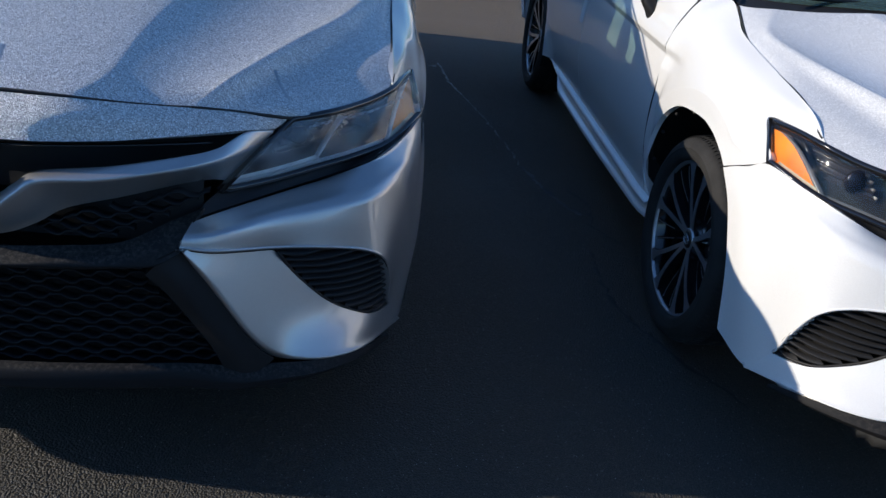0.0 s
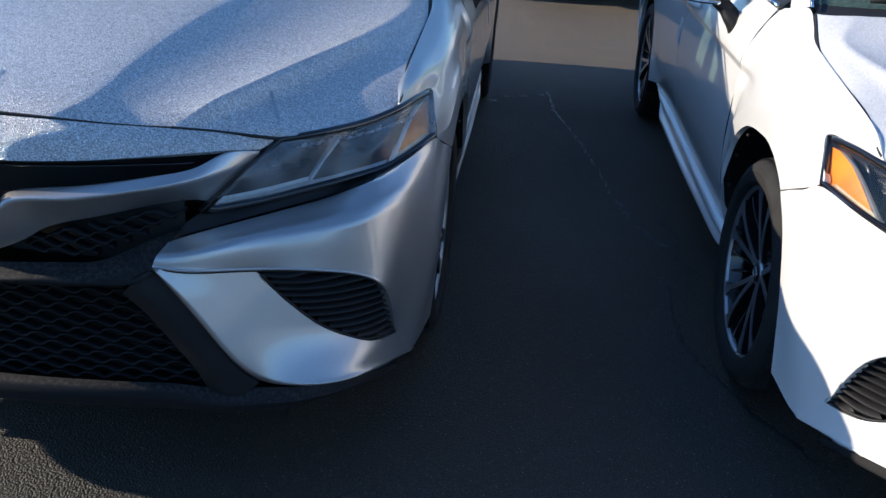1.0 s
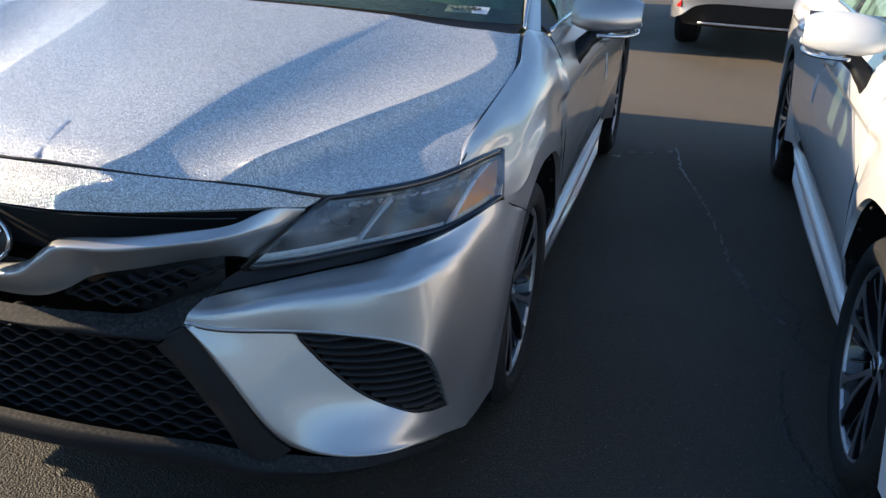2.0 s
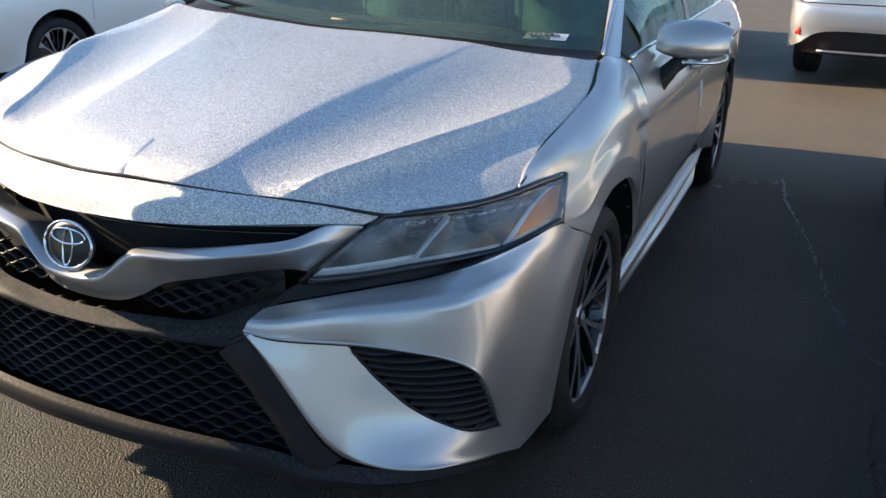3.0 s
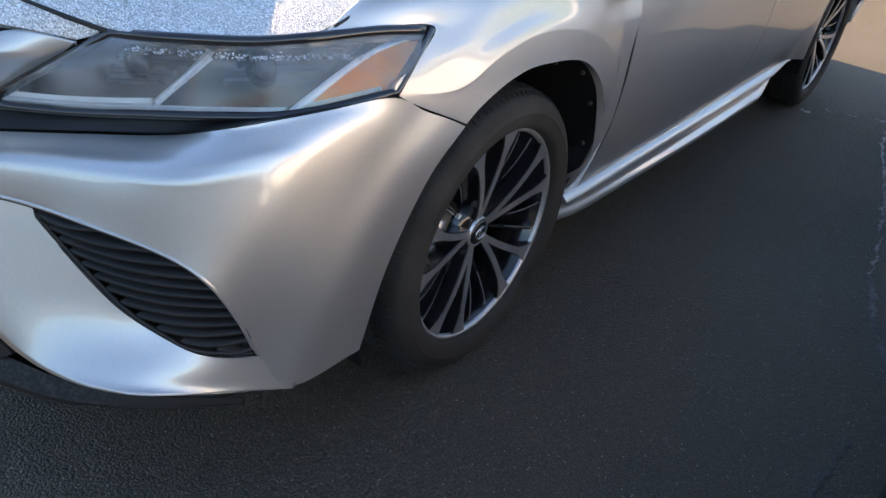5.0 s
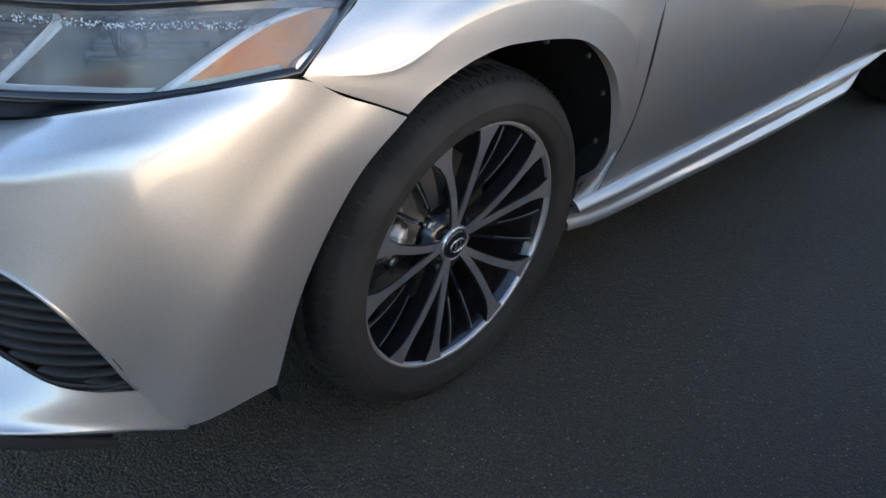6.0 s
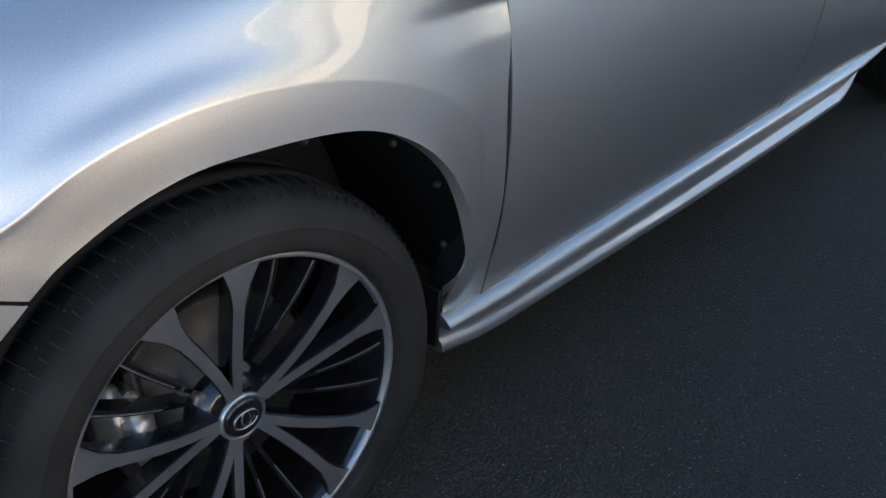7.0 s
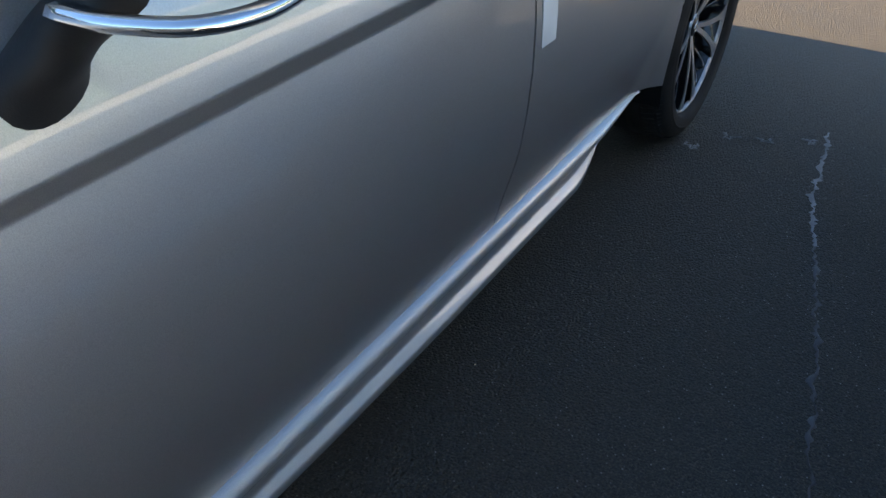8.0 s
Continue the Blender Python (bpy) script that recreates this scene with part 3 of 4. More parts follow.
        rim = [(s * p[0], p[1] + .0015, p[2] + .002) for p in edge[:50]]
        part("wing_edge", tube(rim, 0.0035, 6), paint, car, "thin rolled edge under the painted wing")
        # dark tube laid in for the shadow line under the rolled edge
        shade_gap = [(s * (p[0] - .001), p[1] + .006, p[2] - .0035) for p in edge[1:46]]
        part("panel_gap", tube(shade_gap, 0.0035, 6), VOID, car, "dark tube drawing the shadow line in the gap under the wing edge")
        # blade round the side grille
        cols = [
            [(.415, -.023, .617), (.419, -.019, .616), (.424, -.015, .616)],
            [(.443, -.017, .567), (.462, .004, .583), (.496, .036, .592)],
            [(.475, -.008, .515), (.521, .039, .542), (.580, .099, .568)],
            [(.508, .000, .460), (.562, .054, .484), (.625, .116, .507)],
            [(.545, .010, .398), (.605, .070, .424), (.677, .140, .446)],
            [(.591, .029, .343), (.647, .083, .377), (.713, .160, .410)],
            [(.66, .052, .318), (.705, .105, .350), (.754, .188, .378)],
            [(.73, .088, .306), (.762, .140, .330), (.80, .220, .351)],
            [(.80, .160, .292), (.815, .205, .316), (.832, .262, .336)],
            [(.884, .361, .247), (.868, .333, .29), (.854, .308, .328)],
        ]
        for c in cols[1:-1]:
            a, b = np.array(c[0]), np.array(c[1])
            d = (b - a) / np.linalg.norm(b - a)
            c.insert(0, tuple(a + np.array((-.002, .012, -.004))))
            c[1] = tuple(a + d * .010 + np.array((.001, -.003, 0)))
        cols[0].insert(0, cols[0][0])
        cols[-1].insert(0, (.882, .362, .244))
        sheet("bumper_blade", eased(loft(cols, 6, 8), 40, (8,)), paint, car, "angular painted blade round the side grille", 0.016, s)
        side_grille(car, s)
        headlamp(car, s, misted)
    grille(car, paint)
    cowl_and_glass(car, paint, misted)
    flanks(car, paint)
    tail(car, paint)
    for x, y, s, t in ((0.788, 0.943, 1, 0), (0.788, 3.769, 1, 25), (-0.788, 0.943, -1, 10), (-0.788, 3.769, -1, 40)):
        add_wheel(car, x, y, s, t, caliper=True)
    return car


def side_grille(car, s):
    """Dark pocket with rows of thin curved blades."""
    up = np.array([(.587, .093, .576), (.68, .135, .563), (.73, .158, .553), (.779, .190, .536), (.828, .226, .496), (.846, .272, .412), (.850, .306, .331)])
    lo = np.array([(.588, .090, .574), (.625, .118, .507), (.673, .146, .445), (.712, .164, .409), (.754, .190, .378), (.80, .222, .352), (.849, .306, .330)])
    back = []
    for k in np.linspace(0, 6, 13):
        a, b = crom(up, [k])[0], crom(lo, [k])[0]
        back.append([a + (b - a) * v + np.array((-.005, .05, 0)) for v in (0, .5, 1)])
    pocket = sheet("grille_pocket", np.array(back), VOID, car, "dark recess of the side grille", 0, s)
    zs = np.linspace(.560, .345, 12)
    for z in zs:
        a = np.array([np.interp(-z, -lo[:, 2], lo[:, q]) for q in range(3)])
        b = np.array([np.interp(-z, -up[:, 2], up[:, q]) for q in range(3)])
        if np.linalg.norm(a - b) < 0.03:
            continue
        g = []
        for v in np.linspace(0, 1, 9):
            p = a + (b - a) * v + np.array((0, -.010 * math.sin(math.pi * v), -.006 * math.sin(math.pi * v)))
            g.append([p + np.array((0, .030, .006)), p + np.array((0, .006, .003)), p + np.array((0, .004, -.002)), p + np.array((0, .030, -.006))])
        sheet("grille_blade", np.array(g), BLACK, pocket, "", 0.001, s, outward=(0, 2, 0.45))
    # lip round the opening
    lip = [p for p in crom(up, np.linspace(0, 6, 25))] + [p for p in crom(lo, np.linspace(6, 0, 25))][1:-1]
    part("grille_rim", tube([(s * p[0], p[1] + .004, p[2]) for p in lip], 0.004, 6, closed=True), BLACK, pocket)


def headlamp(car, s, misted=True):
    lamp = new("headlamp")
    lamp.parent = car
    lamp["label"] = "slanted headlamp with a misted clear lens and an amber side"
    top = np.array([(.600, .238, .814), (.676, .275, .824), (.754, .370, .826), (.815, .452, .838), (.846, .55, .841), (.870, .652, .834)])
    bot = np.array([(.468, .106, .690), (.56, .185, .690), (.655, .25, .703), (.745, .312, .717), (.825, .40, .728), (.897, .542, .757)])
    g, inner = [], []
    for k in np.linspace(0, 5, 36):
        a, b = crom(top, [k])[0], crom(bot, [k])[0]
        out = np.array((0.35, -0.9, 0.2)) if k < 3 else np.array((0.8, -0.55, 0.2))
        g.append([a + (b - a) * v + out * .012 * math.sin(math.pi * v) for v in np.linspace(0, 1, 10)])
        inner.append([a + (b - a) * v + np.array((-.03, .075 if k < 4 else .03, 0)) * (0.2 + .8 * math.sin(math.pi * min(1, max(0, v)))) for v in np.linspace(0, 1, 10)])
    g, inner = np.array(g), np.array(inner)
    lens = sheet("lens", g, LENS if misted else LENS_CLEAN, lamp, "clear lens misted with dew" if misted else "clear dry lens", 0, s)
    lens.visible_shadow = False
    sheet("housing", inner, LAMPGREY, lamp, "dark lamp housing", 0, s)

    def on(k, v, sink):
        a, b = crom(top, [k])[0], crom(bot, [k])[0]
        return a + (b - a) * v + np.array((-.3, .95, 0)) * sink

    # light guide: along the bottom, up a slanted bar, and round the orange reflector
    guide = FROST if misted else GUIDE
    strip = lambda pts, w, name, mat, lab: sheet(name, np.array([[on(k, v - w, d), on(k, v - w * .3, d - .006), on(k, v + w * .3, d - .006), on(k, v + w, d)] for k, v, d in pts]), mat, lamp, lab, 0.012, s)
    upright = lambda pts, name, mat, lab: sheet(name, np.array([[on(k - w, v, d), on(k - w * .3, v, d - .006), on(k + w * .3, v, d - .006), on(k + w, v, d)] for k, v, w, d in pts]), mat, lamp, lab, 0.012, s)
    strip([(k, .925 - .02 * k, .010) for k in np.linspace(.12, 1.95, 16)], .018, "light_guide", guide, "thin pale light guide")
    upright([(1.93 - .22 * u, .95 - .74 * u, .085 - .045 * u, .016) for u in np.linspace(0, 1, 12)], "light_bar", guide, "bright slanted bar")
    strip([(k, .955, .012) for k in np.linspace(1.98, 3.75, 12)], .042, "light_guide", guide, "pale light guide")
    left_k = lambda v: float(np.interp(v, [.15, .22, .34, .55, .72, 1.0], [4.72, 4.45, 4.2, 4.06, 4.0, 3.92]))
    upright([(left_k(v) - .03, v, .10 + .10 * max(0, .5 - v), .012) for v in np.linspace(.97, .17, 18)], "light_bar", guide, "pale curved light guide above the orange reflector")
    amber = [[on(left_k(v) + .06 + (4.90 - left_k(v) - .06) * w, v, .010) for w in np.linspace(0, 1, 9)] for v in np.linspace(.19, .93, 12)]
    sheet("turn_reflector", np.array(amber), AMBER, lamp, "orange side reflector", 0.008, s)
    strip([(k, .955, .008) for k in np.linspace(3.98, 4.85, 10)], .028, "light_guide", CREAM, "cream strip under the orange reflector")
    # stepped reflector plates behind the lens
    for k0, k1 in ((.55, 1.55), (2.1, 3.6)):
        for n in range(4):
            v0 = .26 + .15 * n
            strip([(k, v0, .045 + .004 * n) for k in np.linspace(k0 + .1 * n, k1, 8)], .028, "reflector_step", LAMPGREY, "")
    for k, v, r in ((.95, .44, .028), (2.65, .50, .031)):
        c = on(k, v, .05)
        bm = bmesh.new()
        bmesh.ops.create_uvsphere(bm, u_segments=24, v_segments=14, radius=r)
        for q in bm.verts:
            q.co = Vector((q.co.x, q.co.y * .6, q.co.z)) + Vector((s * c[0], c[1], c[2]))
        part("projector", bm, GLOSS, lamp, "dark glass projector")
    sheet("lens_border", np.array([[on(k, v * (.10 + .07 * k / 5), .006) for v in (0, .5, 1)] for k in np.linspace(.25, 4.9, 24)]), GLOSS, lamp, "black border along the lens top", 0.004, s)
    sheet("lens_border", np.array([[on(4.90 + .10 * w, v, .006) for v in np.linspace(0, 1, 8)] for w in (0, .5, 1)]), GLOSS, lamp, "black border at the lens tip", 0.004, s)
    edge = list(crom(top, np.linspace(0, 5, 30))) + list(crom(bot, np.linspace(5, 0, 30)))
    part("lamp_seal", tube([(s * p[0], p[1] + .002, p[2]) for p in edge], 0.0085, 8, closed=True), GLOSS, lamp, "thick black seal round the lens")
    if misted:
        rnd = random.Random(12 + s)
        beads = bmesh.new()
        for _ in range(420):
            k = rnd.uniform(.7, 4.3)
            p = on(k, rnd.gauss(.15, .022) + .062 * max(0, k - 1.5), -.008)
            r = rnd.uniform(.0004, .0013)
            m = Matrix.Translation((s * p[0], p[1], p[2])) @ Matrix.Diagonal((r * 1.4, r, r, 1))
            bmesh.ops.create_icosphere(beads, subdivisions=1, radius=1.0, matrix=m)
        tagged(part("dew", beads, BEAD, lens, "row of dew drops along the lens top"), kind="stuff")
    # black strip under the lamp
    under = np.array([(.43, .04, .655), (.485, .092, .659), (.60, .198, .669), (.70, .267, .686), (.80, .312, .724), (.885, .49, .748)])
    rows = []
    for k in np.linspace(0, 5, 26):
        a, b = crom(bot, [k])[0], crom(under, [k])[0]
        rows.append([a + np.array((0, .012, -.003)), (a + b) / 2 + np.array((-.004, .014, 0)), b + np.array((0, .006, 0))])
    sheet("lamp_base_trim", np.array(rows), BLACK, car, "black trim below the headlamp", 0.01, s)


def wavy_mesh(name, x0, x1, rows, front, inside, parent):
    """Rows of stepped wavy ribs; front(x, z) gives the depth, inside(x, z) the opening."""
    for r, z0 in enumerate(rows):
        pts, runs = [], []
        n = int((x1 - x0) / 0.0105)
        for i in range(n + 1):
            x = x0 + (x1 - x0) * i / n
            ph = (i + (3 if r % 2 else 0)) % 6
            dz = (0, 0, .009, .011, .011, .004)[ph]
            z = z0 + dz
            if inside(x, z):
                pts.append((x, front(x, z), z))
            elif len(pts) > 2:
                runs.append(pts)
                pts = []
            else:
                pts = []
        if len(pts) > 2:
            runs.append(pts)
        for run in runs:
            g = np.array([[(x, y + .022, z + .003), (x, y, z + .003), (x, y - .001, z - .001), (x, y + .022, z - .004)] for x, y, z in run])
            sheet(name, g, MESH, parent, "", 0, 1, outward=(0, 2, z0))


def grille(car, paint):
    # painted bar from under the badge to the lamps
    rows_out = [
        # upper back edge, crest, front, lower edge from the middle outwards
        [(0, .05, .660), (0, -.035, .690), (0, -.062, .676), (0, -.020, .616)],
        [(.075, .05, .665), (.075, -.035, .702), (.078, -.062, .688), (.085, -.018, .622)],
        [(.125, .05, .700), (.122, -.030, .735), (.126, -.055, .722), (.145, -.008, .644)],
        [(.160, .06, .730), (.160, -.018, .757), (.166, -.045, .748), (.20, .006, .675)],
        [(.275, .07, .745), (.275, .002, .768), (.275, -.028, .754), (.30, .022, .700)],
        [(.400, .11, .760), (.400, .045, .783), (.402, .016, .768), (.40, .070, .716)],
        [(.464, .15, .770), (.466, .088, .790), (.472, .070, .772), (.450, .108, .714)],
        [(.508, .188, .782), (.518, .153, .809), (.515, .128, .776), (.468, .118, .711)],
        [(.540, .215, .785), (.566, .207, .797), (.545, .188, .772), (.484, .130, .706)],
    ]
    full = [[(-x, y, z) for x, y, z in c] for c in reversed(rows_out[1:])] + rows_out
    sheet("grille_bar", loft(full, 9, 7, 0.85), paint, car, "painted wing-shaped grille bar below the badge", 0.01)
    # slot
    g = np.array([[(x, .115 + .55 * x * x, z) for z in np.linspace(.66, .826, 5)] for x in np.linspace(-.50, .50, 40)])
    slot = sheet("slot_back", g, VOID, car, "dark slot behind the bar", 0)
    pts = [(x, .060 + .36 * max(0, abs(x) - .1) ** 1.5, .772 + .03 * abs(x)) for x in np.linspace(-.45, .45, 40)]
    part("slot_rib", tube(pts, 0.007, 6, flat=.4), GLOSS, slot)
    # badge
    badge = new("badge")
    badge.parent = car
    badge.matrix_basis = pose(0, -.046, .747, 0, 0, 0) @ pose(0, 0, 0, -14, 0, 0)
    disc = bmesh.new()
    bmesh.ops.create_uvsphere(disc, u_segments=36, v_segments=16, radius=1.0)
    for v in disc.verts:
        v.co = Vector((v.co.x * .066, v.co.y * .012, v.co.z * .049))
    part("badge_disc", disc, BADGE, badge, "black domed badge")
    oval = lambda a, b, cz, r: tube([(a * math.cos(t), -.010 - .003 * (1 - abs(math.cos(t))), cz + b * math.sin(t)) for t in np.linspace(0, 2 * math.pi, 40, endpoint=False)], r, 8, closed=True)
    part("badge_ring", oval(.0665, .0495, 0, .0034), CHROME, badge, "chrome oval ring")
    part("badge_oval", oval(.0135, .040, -.004, .0025), CHROME, badge, "chrome inner oval")
    part("badge_oval", oval(.047, .016, .018, .0025), CHROME, badge, "chrome inner oval")
    # black fascia: top strip over the lower grille, and legs down to the lip
    rows = [
        [(0, -.040, .604), (.10, -.036, .606), (.20, -.022, .608), (.30, .002, .612), (.39, .045, .648), (.445, .070, .668)],
        [(0, -.066, .585), (.10, -.064, .588), (.20, -.058, .596), (.30, -.030, .600), (.38, .008, .622), (.430, .030, .650)],
        [(0, -.070, .580), (.10, -.069, .580), (.20, -.064, .583), (.29, -.050, .584), (.365, -.024, .580), (.412, -.012, .605)],
        [(0, -.060, .571), (.10, -.059, .571), (.20, -.054, .572), (.28, -.042, .573), (.345, -.022, .573), (.405, -.008, .600)],
    ]
    sheet("bumper_centre", loft(mirrored_rows(rows), 6, 6), DUSTY, car, "black plastic bumper strip above the lower grille, dusty", 0.008)
    for s in (1, -1):
        cols = [
            [(.345, -.020, .553), (.372, -.018, .580), (.402, -.006, .603), (.414, -.010, .612)],
            [(.385, -.014, .510), (.412, -.018, .530), (.436, -.008, .552), (.446, -.006, .562)],
            [(.425, -.006, .450), (.450, -.012, .468), (.474, -.003, .490), (.484, .000, .500)],
            [(.465, .004, .385), (.492, -.002, .402), (.514, .006, .424), (.524, .008, .432)],
            [(.490, .012, .330), (.524, .006, .345), (.550, .014, .365), (.560, .018, .375)],
            [(.50, .02, .285), (.545, .012, .297), (.58, .022, .32), (.60, .032, .335)],
        ]
        sheet("bumper_leg", loft(cols, 6, 5), BLACK, car, "black plastic leg beside the lower grille", 0.02, s)
        # upper mesh corner
        up = lambda x, z: .005 + .55 * max(0, x - .25) ** 1.6
        g = np.array([[(x, up(x, 0) + .05, z) for z in (.59, .65, .72)] for x in np.linspace(.08, .44, 14)])
        pocket = sheet("mesh_pocket", g, VOID, car, "dark recess of the upper mesh", 0, s)
        inside = lambda x, z: .13 < x < .46 and z > .612 + max(0, x - .29) * .52 and z < .645 + (x - .13) * .26
        m = new("upper_mesh")
        m.parent = car
        wavy_mesh("mesh_rib", .14, .48, [.60 + .0145 * k for k in range(11)], up, inside, m)
        if s < 0:
            for o in m.children:
                o.data.transform(Matrix.Diagonal((-1, 1, 1, 1)))
                o.data.flip_normals()
    # lower grille
    front = lambda x, z: -.010 + .18 * x * x + (.55 - z) * .06
    half = lambda z: .335 + (.545 - z) * .72
    g = np.array([[(x, front(x, z) + .04, z) for z in (.26, .40, .56)] for x in np.linspace(-.5, .5, 24)])
    sheet("lower_grille_back", g, VOID, car, "dark recess of the lower grille", 0)
    m = new("lower_grille")
    m.parent = car
    m["label"] = "black wavy mesh of the lower grille"
    wavy_mesh("mesh_rib", -.50, .50, [.315 + .0195 * k for k in range(14)], front, lambda x, z: abs(x) < half(z), m)
    # chin
    rows = [
        [(0, -.035, .338), (.15, -.032, .338), (.30, -.018, .336), (.42, .002, .332), (.52, .022, .318), (.60, .035, .322), (.70, .075, .312), (.80, .160, .295), (.86, .27, .262)],
        [(0, -.052, .328), (.15, -.049, .328), (.30, -.034, .325), (.42, -.013, .319), (.52, .000, .302), (.60, .014, .300), (.70, .058, .295), (.80, .150, .280), (.862, .27, .252)],
        [(0, -.056, .302), (.15, -.053, .302), (.30, -.037, .299), (.42, -.016, .294), (.52, -.004, .284), (.60, .012, .290), (.70, .056, .287), (.795, .150, .276), (.85, .27, .246)],
        [(0, -.036, .276), (.15, -.033, .276), (.30, -.016, .273), (.42, .004, .269), (.52, .016, .262), (.60, .032, .270), (.68, .075, .267), (.77, .165, .260), (.82, .28, .240)],
        [(0, .12, .240), (.15, .12, .240), (.30, .13, .238), (.42, .15, .236), (.52, .16, .236), (.60, .18, .236), (.66, .22, .236), (.72, .29, .236), (.76, .36, .236)],
    ]
    sheet("chin_lip", loft(mirrored_rows(rows), 6, 6), DUSTY, car, "black plastic chin lip, dusty on top", 0.01)


def cowl_and_glass(car, paint, sticker):
    rows = [
        [(0, 1.075, 1.052), (.40, 1.085, 1.044), (.60, 1.12, 1.028), (.76, 1.20, 1.012)],
        [(0, 1.13, 1.062), (.40, 1.14, 1.052), (.60, 1.18, 1.038), (.765, 1.27, 1.022)],
        [(0, 1.18, 1.088), (.40, 1.19, 1.078), (.62, 1.25, 1.058), (.772, 1.34, 1.040)],
    ]
    sheet("cowl", loft(mirrored_rows(rows), 5, 6), BLACK, car, "black cowl below the windscreen", 0.01)
    base = [(0, 1.15, 1.080), (.40, 1.165, 1.070), (.62, 1.23, 1.052), (.765, 1.33, 1.040)]
    mid = [(0, 1.55, 1.262), (.36, 1.56, 1.252), (.56, 1.61, 1.228), (.700, 1.67, 1.205)]
    top = [(0, 1.97, 1.418), (.32, 1.98, 1.412), (.50, 2.01, 1.400), (.610, 2.05, 1.380)]
    ws = sheet("windscreen", loft(mirrored_rows([base, mid, top]), 8, 6), GLASS, car, "green tinted windscreen with dew", 0)
    ws.visible_shadow = False
    band = [[tuple(np.array(p) * (1 - u) + np.array(q) * u + np.array((0, .006, -.012))) for p, q in zip(base, mid)] for u in (0, .12, .24)]
    sheet("screen_band", loft(mirrored_rows(band), 4, 6), VOID, car, "black band along the foot of the windscreen", 0)
    if sticker:
        tag = [[(x, 1.245 + (x - .55) * .42 + d * .9, 1.074 - (x - .55) * .05 + d * .38) for d in (0, .02, .04)] for x in np.linspace(.545, .665, 5)]
        tag = np.array(tag)
        label = sheet("stock_label", tag, PAPER, car, "white paper stock label behind the windscreen", .001)
        txt = bpy.data.curves.new("stock_number", "FONT")
        txt.body = "N2144"
        txt.size = .034
        txt.extrude = .0004
        txt.materials.append(INK)
        t = new("stock_number", txt)
        t.parent = label
        a, bb, c = Vector(tag[0, 0]), Vector(tag[-1, 0]), Vector(tag[0, -1])
        ex = (bb - a).normalized()
        ez = ex.cross(c - a).normalized()
        ey = ez.cross(ex)
        t.matrix_basis = Matrix.Translation(a + ex * .004 + ey * .010 + ez * .003) @ Matrix((ex, ey, ez)).transposed().to_4x4()
        for d in (.018, .026):
            bar = [a + ex * .085 + ey * d + ez * .002, a + ex * .115 + ey * d + ez * .002]
            part("small_print", tube(bar, .0014, 4), INK, label)
    # wipers
    for x0, x1 in ((.50, -.10), (-.10, -.66)):
        pts = [(x0 + (x1 - x0) * u, 1.19 + .02 * math.sin(3 * u) + (.03 if x0 > .3 else .0) * (1 - u), 1.087 - .03 * abs(x0 + (x1 - x0) * u) + .012 * u) for u in np.linspace(0, 1, 9)]
        part("wiper", tube(pts, 0.008, 6), BLACK, car, "black wiper blade")
    # roof
    rows = [
        [(0, 1.97, 1.420), (.32, 1.98, 1.414), (.50, 2.01, 1.402), (.60, 2.045, 1.384)],
        [(0, 2.4, 1.444), (.32, 2.4, 1.438), (.52, 2.4, 1.420), (.625, 2.4, 1.396)],
        [(0, 2.9, 1.440), (.32, 2.9, 1.432), (.52, 2.9, 1.412), (.622, 2.9, 1.388)],
        [(0, 3.35, 1.405), (.32, 3.35, 1.396), (.50, 3.35, 1.378), (.60, 3.35, 1.355)],
    ]
    sheet("roof", loft(mirrored_rows(rows), 8, 6), paint, car, "painted roof", 0.02)
    rows = [
        [(0, 3.36, 1.403), (.30, 3.36, 1.394), (.50, 3.36, 1.374), (.59, 3.36, 1.350)],
        [(0, 3.80, 1.275), (.32, 3.80, 1.268), (.54, 3.78, 1.245), (.64, 3.76, 1.215)],
        [(0, 4.18, 1.125), (.35, 4.17, 1.118), (.58, 4.12, 1.095), (.69, 4.05, 1.065)],
    ]
    sheet("rear_window", loft(mirrored_rows(rows), 6, 6), GLASS, car, "tinted rear window", 0)
    for s in (1, -1):
        # front pillar, roof rail, rear pillar
        rail = [
            [(.770, 1.335, 1.042), (.792, 1.29, 1.036), (.822, 1.36, 1.020)],
            [(.703, 1.67, 1.208), (.722, 1.675, 1.215), (.745, 1.70, 1.190)],
            [(.612, 2.045, 1.384), (.632, 2.06, 1.388), (.662, 2.08, 1.362)],
            [(.628, 2.4, 1.398), (.652, 2.4, 1.396), (.684, 2.4, 1.366)],
            [(.625, 2.9, 1.390), (.650, 2.9, 1.386), (.682, 2.9, 1.352)],
            [(.602, 3.35, 1.356), (.636, 3.33, 1.346), (.690, 3.28, 1.300)],
            [(.645, 3.76, 1.216), (.720, 3.68, 1.175), (.778, 3.58, 1.110)],
            [(.695, 4.06, 1.066), (.780, 3.98, 1.048), (.820, 3.86, 1.028)],
        ]
        sheet("pillar", loft(rail, 7, 6), paint, car, "painted screen pillar and roof rail", 0.02, s)
        tri_pts = [(.786, 1.275, 1.034), (.735, 1.63, 1.205), (.66, 2.06, 1.372)]
        part("pillar_trim", tube([(s * p[0] * 1.0, p[1], p[2] + .004) for p in crom(tri_pts, np.linspace(0, 2, 16))], 0.005, 6), CHROME, car, "bright edge along the screen pillar")
        # side windows and frames
        belt = lambda y: (.838 - .02 * max(0, y - 3.2), y, 1.012 + .012 * (y - 1.5))
        def headline(y):
            k = np.interp(y, [1.36, 1.70, 2.08, 2.4, 2.9, 3.28, 3.58, 3.86], range(8))
